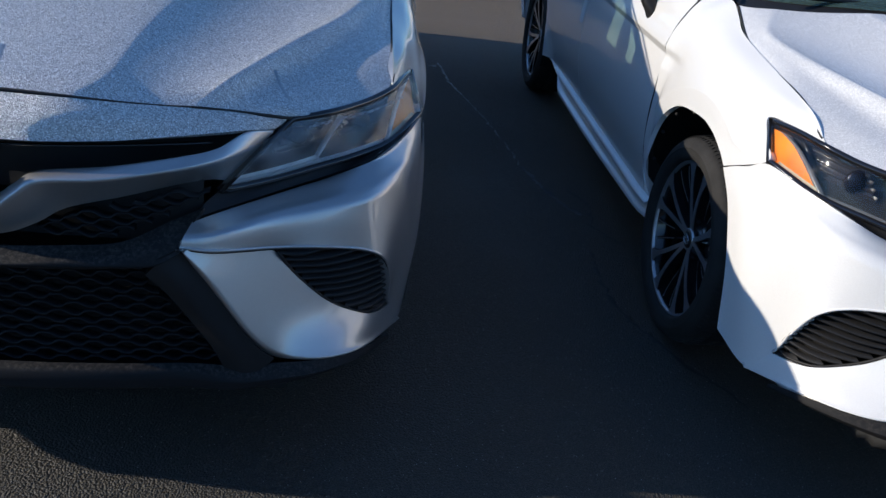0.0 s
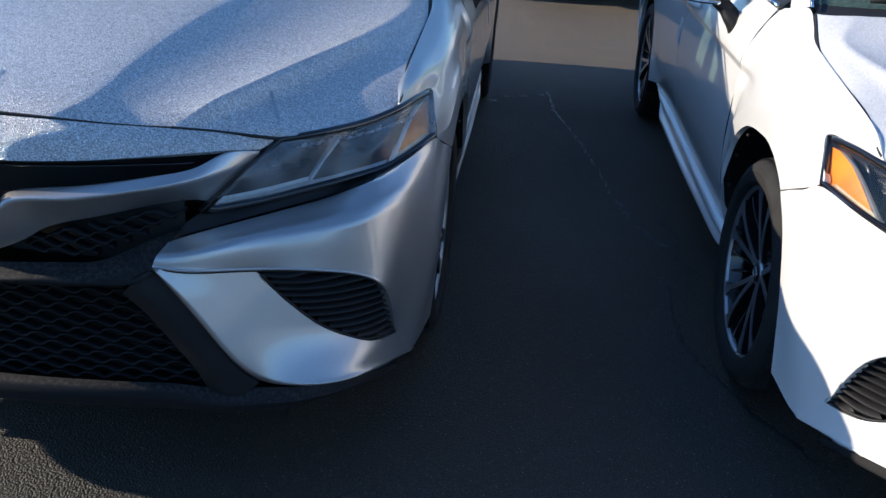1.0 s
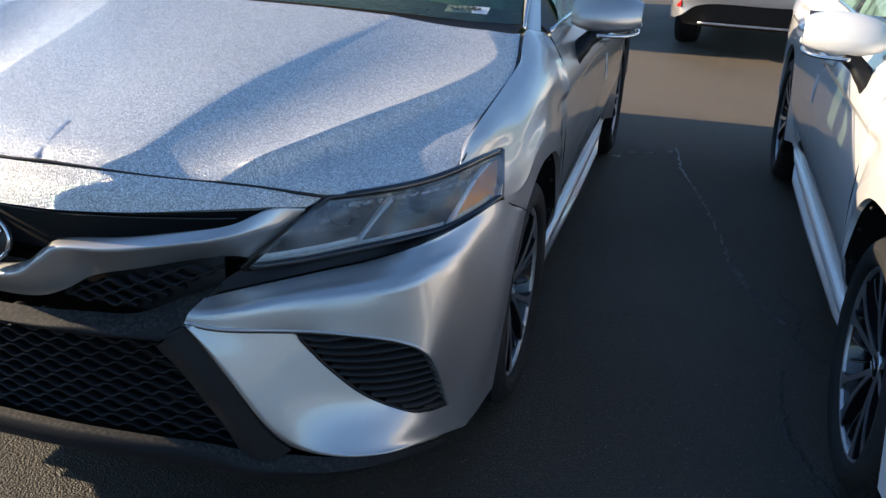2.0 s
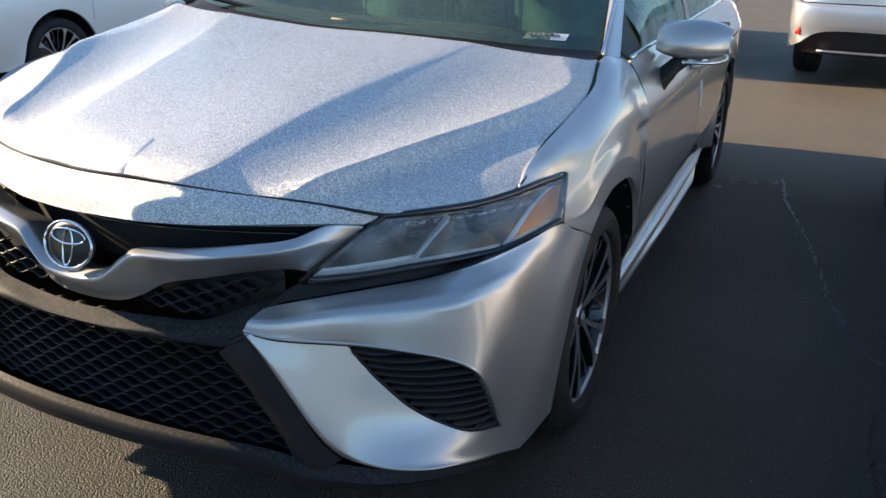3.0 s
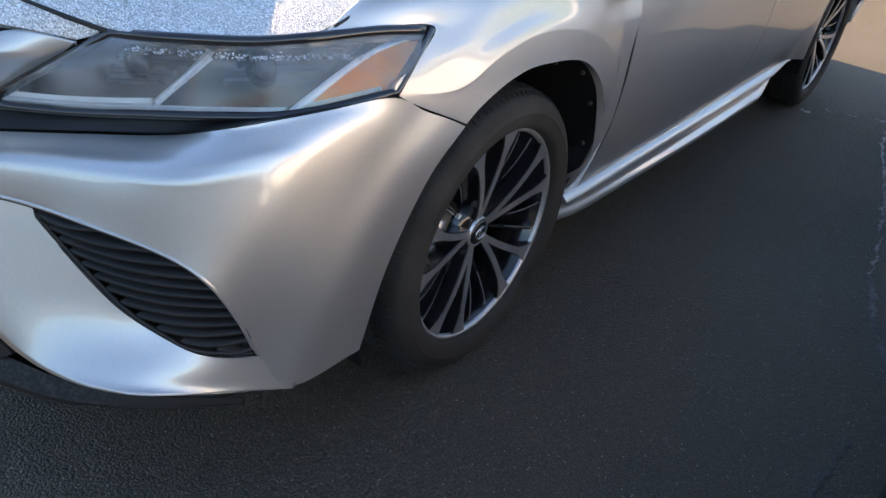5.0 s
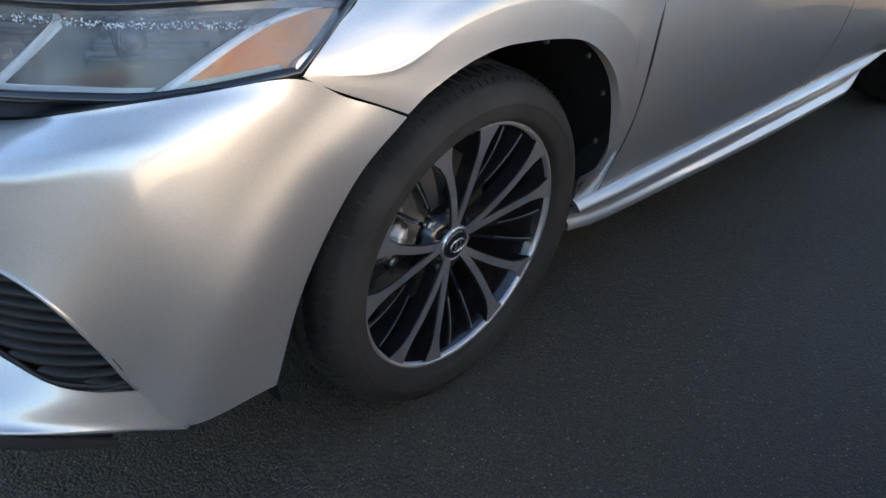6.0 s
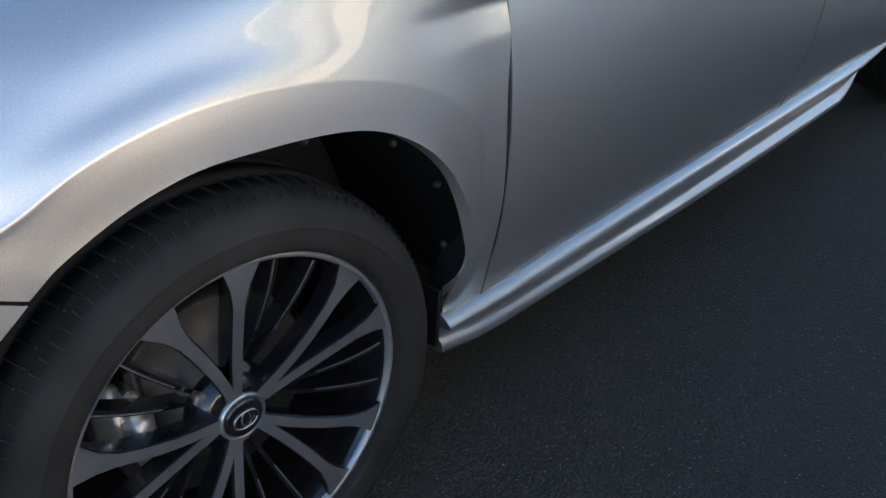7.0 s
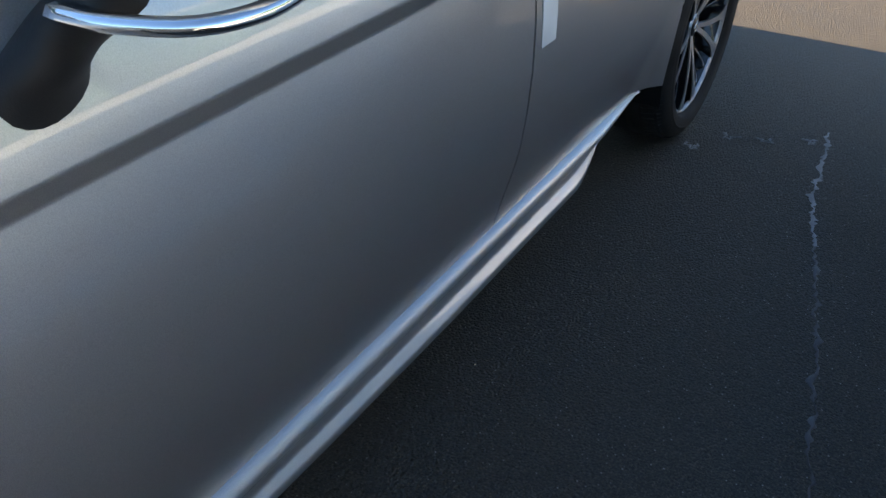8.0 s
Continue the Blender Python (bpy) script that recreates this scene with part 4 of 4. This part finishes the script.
            return crom([c[2] for c in rail], [k])[0] + np.array((-.004, 0, -.004))
        for name, y0, y1 in (("window_front", 1.60, 2.50), ("window_rear", 2.58, 3.60)):
            g = []
            for y in np.linspace(y0, y1, 14):
                a, b = np.array(belt(y)), headline(y)
                b = np.array((b[0], y, max(b[2], a[2] + .01)))
                g.append([a + (b - a) * v + np.array((.02 * math.sin(math.pi * v), 0, 0)) for v in np.linspace(0, 1, 7)])
            w = sheet(name, np.array(g), SIDE_GLASS, car, "green tinted side window", 0, s)
        g = []
        for y in np.linspace(2.50, 2.58, 3):
            a, b = np.array(belt(y)), headline(y)
            g.append([a + (b - a) * v + np.array((.02 * math.sin(math.pi * v) + .003, 0, 0)) for v in np.linspace(0, 1, 7)])
        sheet("centre_pillar", np.array(g), GLOSS, car, "gloss black centre pillar", 0.008, s)
        g = []
        for y in np.linspace(1.40, 1.60, 4):
            a, b = np.array(belt(y)), headline(y)
            g.append([a + (b - a) * v + np.array((.004, 0, 0)) for v in np.linspace(0, 1, 5)])
        sheet("mirror_corner", np.array(g), BLACK, car, "black corner piece ahead of the window", 0.006, s)
        part("belt_trim", tube([(s * (belt(y)[0] + .004), y, belt(y)[2] + .004) for y in np.linspace(1.42, 3.75, 24)], 0.007, 6, flat=1.2), CHROME, car, "bright strip along the window foot")
    # cabin: seats and dash as covered forms
    cab = [
        [(0, 1.35, .98), (.35, 1.35, .98), (.66, 1.38, .96)],
        [(0, 1.60, 1.03), (.35, 1.62, 1.03), (.68, 1.62, .99)],
        [(0, 1.95, .92), (.35, 1.95, .90), (.70, 1.95, .88)],
    ]
    sheet("dashboard", loft(mirrored_rows(cab), 6, 5), VOID, car, "dark dashboard", 0.01)
    for x in (-.38, .38):
        for y in (2.35, 3.15):
            part("seat", block((.50, .16, .70), (x, y, .86), .06, 4), CABIN, car, "seat under a pale green cover")
            part("headrest", block((.26, .10, .17), (x, y + .04, 1.27), .04, 3), CABIN, car, "headrest under a pale green cover")
    part("cabin_floor", block((1.3, 1.85, .05), (0, 2.375, .55), .01), CABIN, car, "covered cabin floor")
    part("parcel_shelf", block((1.2, .55, .03), (0, 3.75, 1.0), .01), CABIN, car, "pale parcel shelf")


def arch_z(arch, y):
    d = arch[2] ** 2 - (y - arch[0]) ** 2
    return arch[1] + math.sqrt(d) if d > 0 else 0.0


def flanks(car, paint):
    top = lambda y: 1.008 + .012 * (y - 1.5)
    sill = lambda y: .295 + .006 * (y - 1.4)
    low = lambda y: max(sill(y), arch_z(ARCH_R, y))
    for s in (1, -1):
        door = sheet("front_door", flank(1.4195, 2.548, top, sill), paint, car, "painted front door with a deep crease", 0.02, s)
        rear = sheet("rear_door", flank(2.554, 3.40, top, low), paint, car, "painted rear door", 0.02, s)
        sheet("rear_quarter", flank(3.405, 4.72, lambda y: top(y) + .03 - .015 * max(0, y - 4.2), lambda y: max(.30, arch_z(ARCH_R, y)), 48), paint, car, "painted rear quarter panel", 0.02, s)
        for y, z0 in ((1.4172, .30), (2.551, .30), (3.4025, .62)):
            gap = [(s * (flank_x(y, z) - .004), y, z) for z in np.linspace(1.0, z0, 30)]
            part("door_gap", tube(gap, .0032, 6), VOID, car, "dark gap between two panels")
        for owner, y in ((door, 2.36), (rear, 3.26)):
            pts = [(s * (flank_x(y, .88) + .004 + .032 * math.sin(math.pi * u) ** .5), y - .11 + .22 * u, .882) for u in np.linspace(0, 1, 13)]
            part("door_handle", tube(pts, 0.013, 8, flat=1.1), paint, owner, "body-coloured pull handle")
        # skirt: bright ledge, dark step and lower fin
        prof = [(.858, .301), (.867, .2985), (.872, .2965), (.8785, .292), (.8845, .286), (.888, .279), (.887, .275), (.876, .272), (.872, .255), (.872, .240), (.875, .231), (.879, .227), (.881, .220), (.882, .213), (.880, .208), (.874, .206), (.80, .204)]
        g = []
        for y in np.concatenate([np.linspace(1.322, 2.86, 22), np.linspace(2.90, 3.305, 18)]):
            fold = min(1.0, max(0.0, (y - 2.90) / .12)) ** 1.5
            lead = max(0, 1.42 - y) / .08
            rise = max(0.0, low(y) - .295 - .006 * (y - 1.4))
            thin = 1 - .85 * min(1.0, max(0.0, (y - 3.05) / .25))
            row = []
            for k, (px, pz) in enumerate(prof):
                if k > 5:
                    px, pz = px + (.884 - px) * fold, pz + (.275 - pz) * fold
                top_x = flank_x(y, max(.30, low(y))) + .002
                px = top_x + (px - .869) * thin
                pz = .2925 + (pz - .2925) * thin
                px += .013 * min(1.0, max(0.0, (y - 1.45) / .9)) * (k in (11, 12, 13, 14)) * (1 - fold)
                up_front = .014 * max(0.0, 1 - (y - 1.322) / .7) * min(1.0, max(0.0, (k - 6) / 4))
                row.append((px - .012 * lead * (k > 5), y, pz + .006 * (y - 1.4) + rise + .004 * lead + up_front))
            g.append(row)
        sheet("side_skirt", np.array(g), paint, car, "side skirt with a ledge below the doors", 0.01, s)
        # door protection sticker
        sheet("door_sticker", np.array([[(flank_x(2.60, z) + .002, y, z) for z in np.linspace(.775, .66, 6)] for y in (2.575, 2.60, 2.63)]), PAPER, rear, "white paper sticker on the door edge", 0.001, s)
        # wheel housings
        for arch in (ARCH_F, ARCH_R):
            g = []
            for a in np.linspace(radians(0), radians(196), 28):
                y, z = arch[0] + (arch[2] + .004) * math.cos(a), arch[1] + (arch[2] + .004) * math.sin(a)
                rim_x = np.interp(a, [0, .5], [.868, .914])
                g.append([(x, y, max(z, .17)) for x in (rim_x, .80, .58, .40)])
            sheet("wheel_housing", np.array(g), LINER, car, "black wheel-arch liner", 0, s)
            g = np.array([[(.53, y, z) for z in (.15, .45, .84)] for y in (arch[0] - .45, arch[0], arch[0] + .45)])
            sheet("inner_wall", g, LINER, car, "", 0, s)
        for y, z in ((1.28, .575), (1.292, .47), (1.20, .665), (1.06, .715)):
            bm = bmesh.new()
            bmesh.ops.create_uvsphere(bm, u_segments=10, v_segments=6, radius=.006)
            bmesh.ops.translate(bm, vec=(s * .905, y, z), verts=bm.verts)
            part("liner_clip", bm, BLACK, car)
        # flap behind the front wheel
        g = np.array([[(x, 1.319 - .12 * (.345 - z), z) for z in (.35, .30, .245)] for x in (.70, .80, .866 )])
        sheet("mud_flap", g, BLACK, car, "black flap behind the wheel", 0.008, s)
        mirror(car, s, paint)
    part("underbody", block((1.16, 4.3, .50), (0, 2.42, .48), .05), VOID, car, "dark underbody")
    part("undertray", block((1.30, .58, .085), (0, .43, .195), .03), VOID, car)
    part("floor_pan", block((1.66, 1.75, .12), (0, 2.28, .25), .02), VOID, car)
    part("engine_bay", block((1.10, .80, .45), (0, .72, .58), .05), VOID, car)


def mirror(car, s, paint):
    m = new("door_mirror")
    m.parent = car
    m["label"] = "painted door mirror on a black stalk with a chrome strip"
    cols = []
    for k in np.linspace(0, 1, 12):
        x = .866 + .232 * k
        grow = math.sin(math.pi * (.10 + .80 * k)) ** .45
        cy, cz = 1.742 + .062 * k, 1.037
        h, d = .070 * grow, .075 * grow
        cols.append([(x, cy + d * .9, cz + h * .8), (x, cy + d * .1, cz + h), (x, cy - d * .65, cz + h * .62), (x, cy - d, cz - h * .15), (x, cy - d * .75, cz - h * .72), (x, cy + d * .0, cz - h * .9), (x, cy + d * .9, cz - h * .8)])
    sheet("mirror_shell", loft(cols, 3, 4), paint, m, "painted mirror shell", 0.012, s, outward=(.985, 1.767, 1.043))
    g = np.array([[(.867 + .215 * u, 1.792 + .055 * u, 1.043 + v) for v in (-.055, 0, .055)] for u in np.linspace(0, 1, 6)])
    sheet("mirror_glass", g, CHROME, m, "mirror glass", 0.004, s)
    pts = [(.957, 1.699, .973), (1.000, 1.706, .972), (1.056, 1.729, .974), (1.084, 1.766, .979), (1.087, 1.811, .985)]
    part("mirror_strip", tube([(s * p[0], p[1], p[2]) for p in crom(pts, np.linspace(0, 4, 18))], 0.0085, 6, flat=.8), CHROME, m, "chrome strip under the mirror")
    pts = [(.880, 1.716, .885), (.900, 1.722, .917), (.922, 1.735, .947), (.960, 1.752, .980)]
    part("mirror_stalk", tube([(s * p[0], p[1], p[2]) for p in crom(pts, np.linspace(0, 3, 20))], [float(r) for r in np.interp(np.linspace(0, 1, 20), [0, .3, .7, 1], [.054, .047, .041, .042])], 24, flat=.6), BLACK, m, "black plastic stalk")


def tail(car, paint):
    rows = [
        [(0, 4.19, 1.118), (.35, 4.18, 1.110), (.58, 4.13, 1.088), (.72, 4.08, 1.058), (.815, 4.0, 1.03)],
        [(0, 4.45, 1.130), (.35, 4.44, 1.122), (.58, 4.40, 1.100), (.72, 4.36, 1.07), (.80, 4.32, 1.03)],
        [(0, 4.70, 1.135), (.35, 4.69, 1.125), (.58, 4.66, 1.105), (.70, 4.62, 1.07), (.78, 4.56, 1.02)],
    ]
    sheet("boot_lid", loft(mirrored_rows(rows), 6, 6), paint, car, "painted boot lid", 0.02)
    rows = [
        [(0, 4.71, 1.125), (.35, 4.70, 1.115), (.58, 4.67, 1.09), (.76, 4.60, 1.03), (.84, 4.50, .98)],
        [(0, 4.74, .90), (.35, 4.735, .90), (.60, 4.71, .90), (.78, 4.66, .90), (.862, 4.58, .90)],
        [(0, 4.82, .70), (.35, 4.81, .70), (.62, 4.78, .70), (.80, 4.72, .70), (.872, 4.64, .70)],
        [(0, 4.83, .45), (.35, 4.82, .45), (.62, 4.79, .45), (.80, 4.73, .45), (.868, 4.65, .45)],
        [(0, 4.76, .25), (.35, 4.76, .25), (.62, 4.74, .25), (.78, 4.68, .25), (.84, 4.60, .27)],
    ]
    sheet("rear_bumper", loft(mirrored_rows(rows), 6, 6), paint, car, "painted rear bumper and tail", 0.02)
    for s in (1, -1):
        g = np.array([[(.55 + .29 * u, 4.725 - .16 * u ** 2, z) for z in (.88, .94, 1.0)] for u in np.linspace(0, 1, 8)])
        sheet("tail_lamp", g, RED, car, "red tail lamp", 0.02, s)


# ---- setting ----
def ground_sheet():
    n = 60
    xs = np.concatenate([[-1500, -300, -60], np.linspace(-14, 14, n), [60, 300, 1500]])
    ys = np.concatenate([[-1500, -300, -60], np.linspace(-8, 20, n), [60, 300, 1500]])
    verts = [(x, y, 0.0) for x in xs for y in ys]
    m = len(ys)
    faces = [(i * m + j, (i + 1) * m + j, (i + 1) * m + j + 1, i * m + j + 1) for i in range(len(xs) - 1) for j in range(m - 1)]
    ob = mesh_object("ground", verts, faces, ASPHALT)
    return tagged(ob, "dark coarse asphalt of a car park", "ground", kind="structure")


ground = ground_sheet()


def reflection_wall():
    """An unseen plain wall, added far round the car park so panels reflect a tan horizon."""
    verts, faces = [], []
    n = 48
    for k in range(n):
        a = 2 * math.pi * k / n
        for r, z in ((46, 0), (46, 3.4), (46.3, 3.4), (46.3, 0)):
            verts.append((r * math.cos(a), 2 + r * math.sin(a), z))
    for k in range(n):
        q = (k + 1) % n
        faces += [(4 * k + i, 4 * q + i, 4 * q + i + 1, 4 * k + i + 1) for i in range(3)]
    return tagged(mesh_object("wall_far", verts, faces, WALL_TAN, smooth=False), "unseen plain tan wall added for the cars to reflect", "wall", kind="structure")


reflected_wall = reflection_wall()


def crack(name, pts, width, mat, label, seed):
    """A ragged thin seam lying on the asphalt."""
    rnd = random.Random(seed)
    P = crom(np.array([(x, y, 0.0) for x, y in pts]), np.linspace(0, len(pts) - 1, 26 * (len(pts) - 1)))
    verts, faces, drift = [], [], 0.0
    for i, p in enumerate(P):
        d = P[min(i + 1, len(P) - 1)] - P[max(i - 1, 0)]
        nrm = np.array((-d[1], d[0], 0)) / max(np.linalg.norm(d), 1e-6)
        drift = .8 * drift + rnd.uniform(-.0065, .0065)
        off = nrm * drift
        w = width * rnd.uniform(.15, 1.0) * (0.3 + 0.7 * abs(math.sin(i * .23 + seed)))
        for e, z in ((-1, .001), (0, .004), (1, .001)):
            verts.append(p + off + nrm * w * e + np.array((0, 0, z)))
    for i in range(len(P) - 1):
        a = 3 * i
        faces += [(a, a + 1, a + 4, a + 3), (a + 1, a + 2, a + 5, a + 4)]
    return tagged(mesh_object(name, verts, faces, mat), label, "crack", kind="structure")


crack("crack", [(1.285, 4.02), (1.30, 3.75), (1.325, 3.55), (1.38, 3.33)], .013, SEALANT, "pale ragged crack in the asphalt", 3)
crack("crack", [(1.38, 3.33), (1.44, 3.06), (1.485, 2.80), (1.53, 2.50), (1.56, 2.24)], .0095, SHEEN, "worn shiny stretch of a crack in the asphalt", 9)
crack("crack", [(1.56, 2.23), (1.60, 2.06), (1.67, 1.86), (1.74, 1.70)], .022, FAINT, "faint dusty end of a crack in the asphalt", 4)
crack("stain", [(1.74, 2.0), (1.80, 1.8), (1.77, 1.6), (1.86, 1.45)], .013, DAMP, "thin dark tar line on the asphalt", 6)
crack("stain", [(1.70, 1.35), (1.69, 1.10), (1.72, .88), (1.82, .64), (1.96, .40)], .014, DAMP, "thin dark tar line on the asphalt", 5)


def suv(paint, label):
    """A tall hatchback seen from its tail; its tail is at the origin and it looks along +y."""
    car = tagged(new("suv"), label, "car", "parked tall cars")
    arches = ((1.15, .37, .42), (3.84, .37, .42))
    low = lambda y: max([.36] + [arch_z(a, y) for a in arches])
    fx = lambda y, z: .925 + .012 * math.sin(math.pi * (z - .35) / .75) - .06 * max(0, .35 - y) ** 1.2 * 2 - .10 * max(0, y - 4.0) ** 1.5 - .06 * max(0, z - .95)
    for s in (1, -1):
        for name, y0, y1, lab in (("quarter_panel", .62, 1.75, "painted rear quarter"), ("rear_door", 1.756, 2.62, "painted rear door"), ("front_door", 2.626, 3.50, "painted front door"), ("fender", 3.506, 4.55, "painted front wing")):
            g = []
            for y in np.linspace(y0, y1, 40):
                zb = low(y)
                g.append([(fx(y, z), y, z) for z in np.linspace(1.08 if y < 3.5 else 1.08 - .10 * (y - 3.5), zb, 16)])
            sheet(name, np.array(g), paint, car, lab, .02, s, outward=(0, 2.3, .6))
        g = np.array([[(fx(y, z) * (1 - .0 * z), y, z) for z in np.linspace(.80, .33, 12)] for y in np.linspace(.30, .614, 12)])
        sheet("bumper_side", g, paint, car, "painted bumper side", .02, s, outward=(0, 2.3, .6))
        g = np.array([[(fx(y, z), y, z) for z in np.linspace(1.08, .806, 10)] for y in np.linspace(.16, .614, 12)])
        sheet("tail_side", g, paint, car, "", .02, s, outward=(0, 2.3, .6))
        g = np.array([[(.915 - (z - 1.08) * .42, y + (z - 1.08) * (.25 if y < 1 else -.55 if y > 3 else 0), z) for z in np.linspace(1.08, 1.56, 8)] for y in np.linspace(.25, 3.45, 20)])
        sheet("side_window", g, GLASS, car, "tinted side window", .004, s, outward=(0, 2, .6))
        for a in arches:
            g = []
            for t in np.linspace(radians(-8), radians(188), 24):
                y, z = a[0] + (a[2] + .003) * math.cos(t), a[1] + (a[2] + .003) * math.sin(t)
                g.append([(x, y, z) for x in (.92, .75, .5)])
            sheet("wheel_housing", np.array(g), VOID, car, "dark wheel-arch liner", 0, s)
            add_wheel(car, s * .80, a[0], s, 12)
        refl = np.array([[(.80 + .045 * u - .03 * (z - .5), .045 + .05 * u, z) for z in (.62, .55, .48)] for u in np.linspace(0, 1, 4)])
        sheet("reflector", refl, RED, car, "upright red reflector strip", .01, s)
        g = np.array([[(.62 + .26 * u, .10 + .14 * u * u - .0 * z, z) for z in (1.02, .95, .88)] for u in np.linspace(0, 1, 8)])
        sheet("tail_lamp", g, RED, car, "red tail lamp", .03, s)
    rows = [
        [(0, .36, 1.62), (.40, .37, 1.61), (.60, .39, 1.59), (.70, .42, 1.56)],
        [(0, .22, 1.34), (.40, .23, 1.33), (.66, .26, 1.32), (.79, .32, 1.30)],
        [(0, .10, 1.05), (.40, .11, 1.05), (.70, .14, 1.05), (.87, .24, 1.05)],
        [(0, .07, .78), (.40, .08, .78), (.72, .10, .78), (.88, .22, .79)],
    ]
    sheet("tailgate", loft(mirrored_rows(rows), 6, 6), paint, car, "painted tailgate", .02)
    glass = [[(x, y - .006, z) for x, y, z in ((0, .345, 1.585), (.36, .355, 1.575), (.58, .38, 1.55))], [(0, .24, 1.38), (.40, .25, 1.37), (.64, .278, 1.35)], [(0, .145, 1.16), (.40, .155, 1.16), (.66, .18, 1.155)]]
    sheet("rear_window", loft(mirrored_rows(glass), 6, 6), GLASS, car, "dark rear window", .004)
    rows = [
        [(0, .03, .772), (.45, .035, .772), (.75, .06, .775), (.88, .17, .79), (.915, .31, .80)],
        [(0, -.01, .74), (.45, -.005, .74), (.76, .03, .74), (.89, .15, .74), (.921, .31, .74)],
        [(0, -.015, .60), (.45, -.01, .60), (.77, .03, .58), (.895, .15, .55), (.924, .31, .55)],
        [(0, .0, .535), (.45, .005, .535), (.66, .02, .50), (.80, .07, .40), (.918, .31, .34)],
    ]
    sheet("rear_bumper", loft(mirrored_rows(rows), 7, 7), paint, car, "painted rear bumper", .03)
    rows = [
        [(0, .02, .54), (.45, .025, .54), (.66, .04, .51), (.82, .10, .40)],
        [(0, .05, .42), (.45, .055, .42), (.64, .08, .40), (.80, .14, .36)],
        [(0, .09, .31), (.45, .09, .31), (.62, .11, .31), (.78, .2, .31)],
    ]
    sheet("valance", loft(mirrored_rows(rows), 5, 5), BLACK, car, "black lower valance", .01)
    part("skid_strip", tube([(x, .015 + .10 * abs(x) ** 3, .345 - .0 * x) for x in np.linspace(-.62, .62, 17)], .020, 8, flat=.55), ALU, car, "bright strip along the valance")
    rows = [
        [(0, .33, 1.625), (.40, .34, 1.615), (.70, .40, 1.56)],
        [(0, 1.2, 1.69), (.42, 1.2, 1.675), (.715, 1.2, 1.60)],
        [(0, 2.2, 1.685), (.42, 2.2, 1.67), (.715, 2.2, 1.595)],
        [(0, 2.75, 1.64), (.42, 2.77, 1.625), (.70, 2.85, 1.56)],
    ]
    sheet("roof", loft(mirrored_rows(rows), 6, 6), paint, car, "painted roof", .03)
    rows = [[(0, 2.76, 1.635), (.42, 2.78, 1.62), (.69, 2.86, 1.555)], [(0, 3.2, 1.36), (.45, 3.22, 1.34), (.78, 3.3, 1.28)], [(0, 3.62, 1.09), (.5, 3.64, 1.08), (.85, 3.72, 1.06)]]
    sheet("windscreen", loft(mirrored_rows(rows), 6, 6), GLASS, car, "tinted windscreen", .004)
    rows = [[(0, 3.60, 1.08), (.5, 3.62, 1.07), (.86, 3.66, 1.05)], [(0, 4.1, 1.06), (.5, 4.1, 1.05), (.86, 4.1, 1.01)], [(0, 4.6, .92), (.5, 4.58, .90), (.82, 4.5, .92)], [(0, 4.72, .60), (.5, 4.70, .60), (.84, 4.55, .60)], [(0, 4.66, .30), (.5, 4.64, .30), (.82, 4.5, .33)]]
    sheet("hood", loft(mirrored_rows(rows), 6, 6), paint, car, "painted bonnet and nose", .03)
    part("underbody", block((1.1, 4.2, .55), (0, 2.4, .55), .05), VOID, car, "dark underbody")
    part("cabin_lining", block((1.3, 2.4, .04), (0, 2.0, .95), .01), VOID, car, "dark cabin")
    return car


for k, (x, y) in enumerate(((1.00, 3.83), (1.10, 3.86), (1.22, 3.93), (0.92, 3.70))):
    crack("scuff", [(x, y), (x + .03, y - .02), (x + .045, y + .01)], .009, SEALANT, "small pale scuff on the asphalt", 20 + k)


def lean_body(car):
    """The body sits a little higher on its far flank, which meets a rise of the ground there."""
    for ob in car.children_recursive:
        if ob.type != "MESH" or ob.name.startswith("wheel") or (ob.parent is not car and ob.parent.name.startswith(("wheel", "rim", "badge", "tyre", "centre_cap", "brake_caliper"))):
            continue
        for v in ob.data.vertices:
            x, y, z = v.co
            if x < 0 and z > .55:
                v.co.z = z + min(.085, .035 * (-x / .4) ** 1.6) * min(1.0, (z - .55) / .25)


# ---- things ----
silver_car = sedan(SILVER, DEWY, "silver sedan wet with dew, parked on asphalt")
lean_body(silver_car)
white_car = sedan(WHITE, WHITE_DEWY, "white sedan parked beside the silver one", misted=False)
white_car.matrix_basis = pose(2.688, -0.117, 0, 0, 0, -0.5)
tall_car = suv(LIGHT_SILVER, "light silver tall car parked tail to tail")
tall_car.matrix_basis = pose(1.93, 7.52, 0, 0, 0, -5)
tagged(copy_thing(tall_car, pose(-0.85, 7.75, 0)), "light silver tall car shading the lane")
tagged(copy_thing(white_car, pose(-5.20, 7.60, 0, 0, 0, 180)), "white sedan parked one bay away, facing the other way")
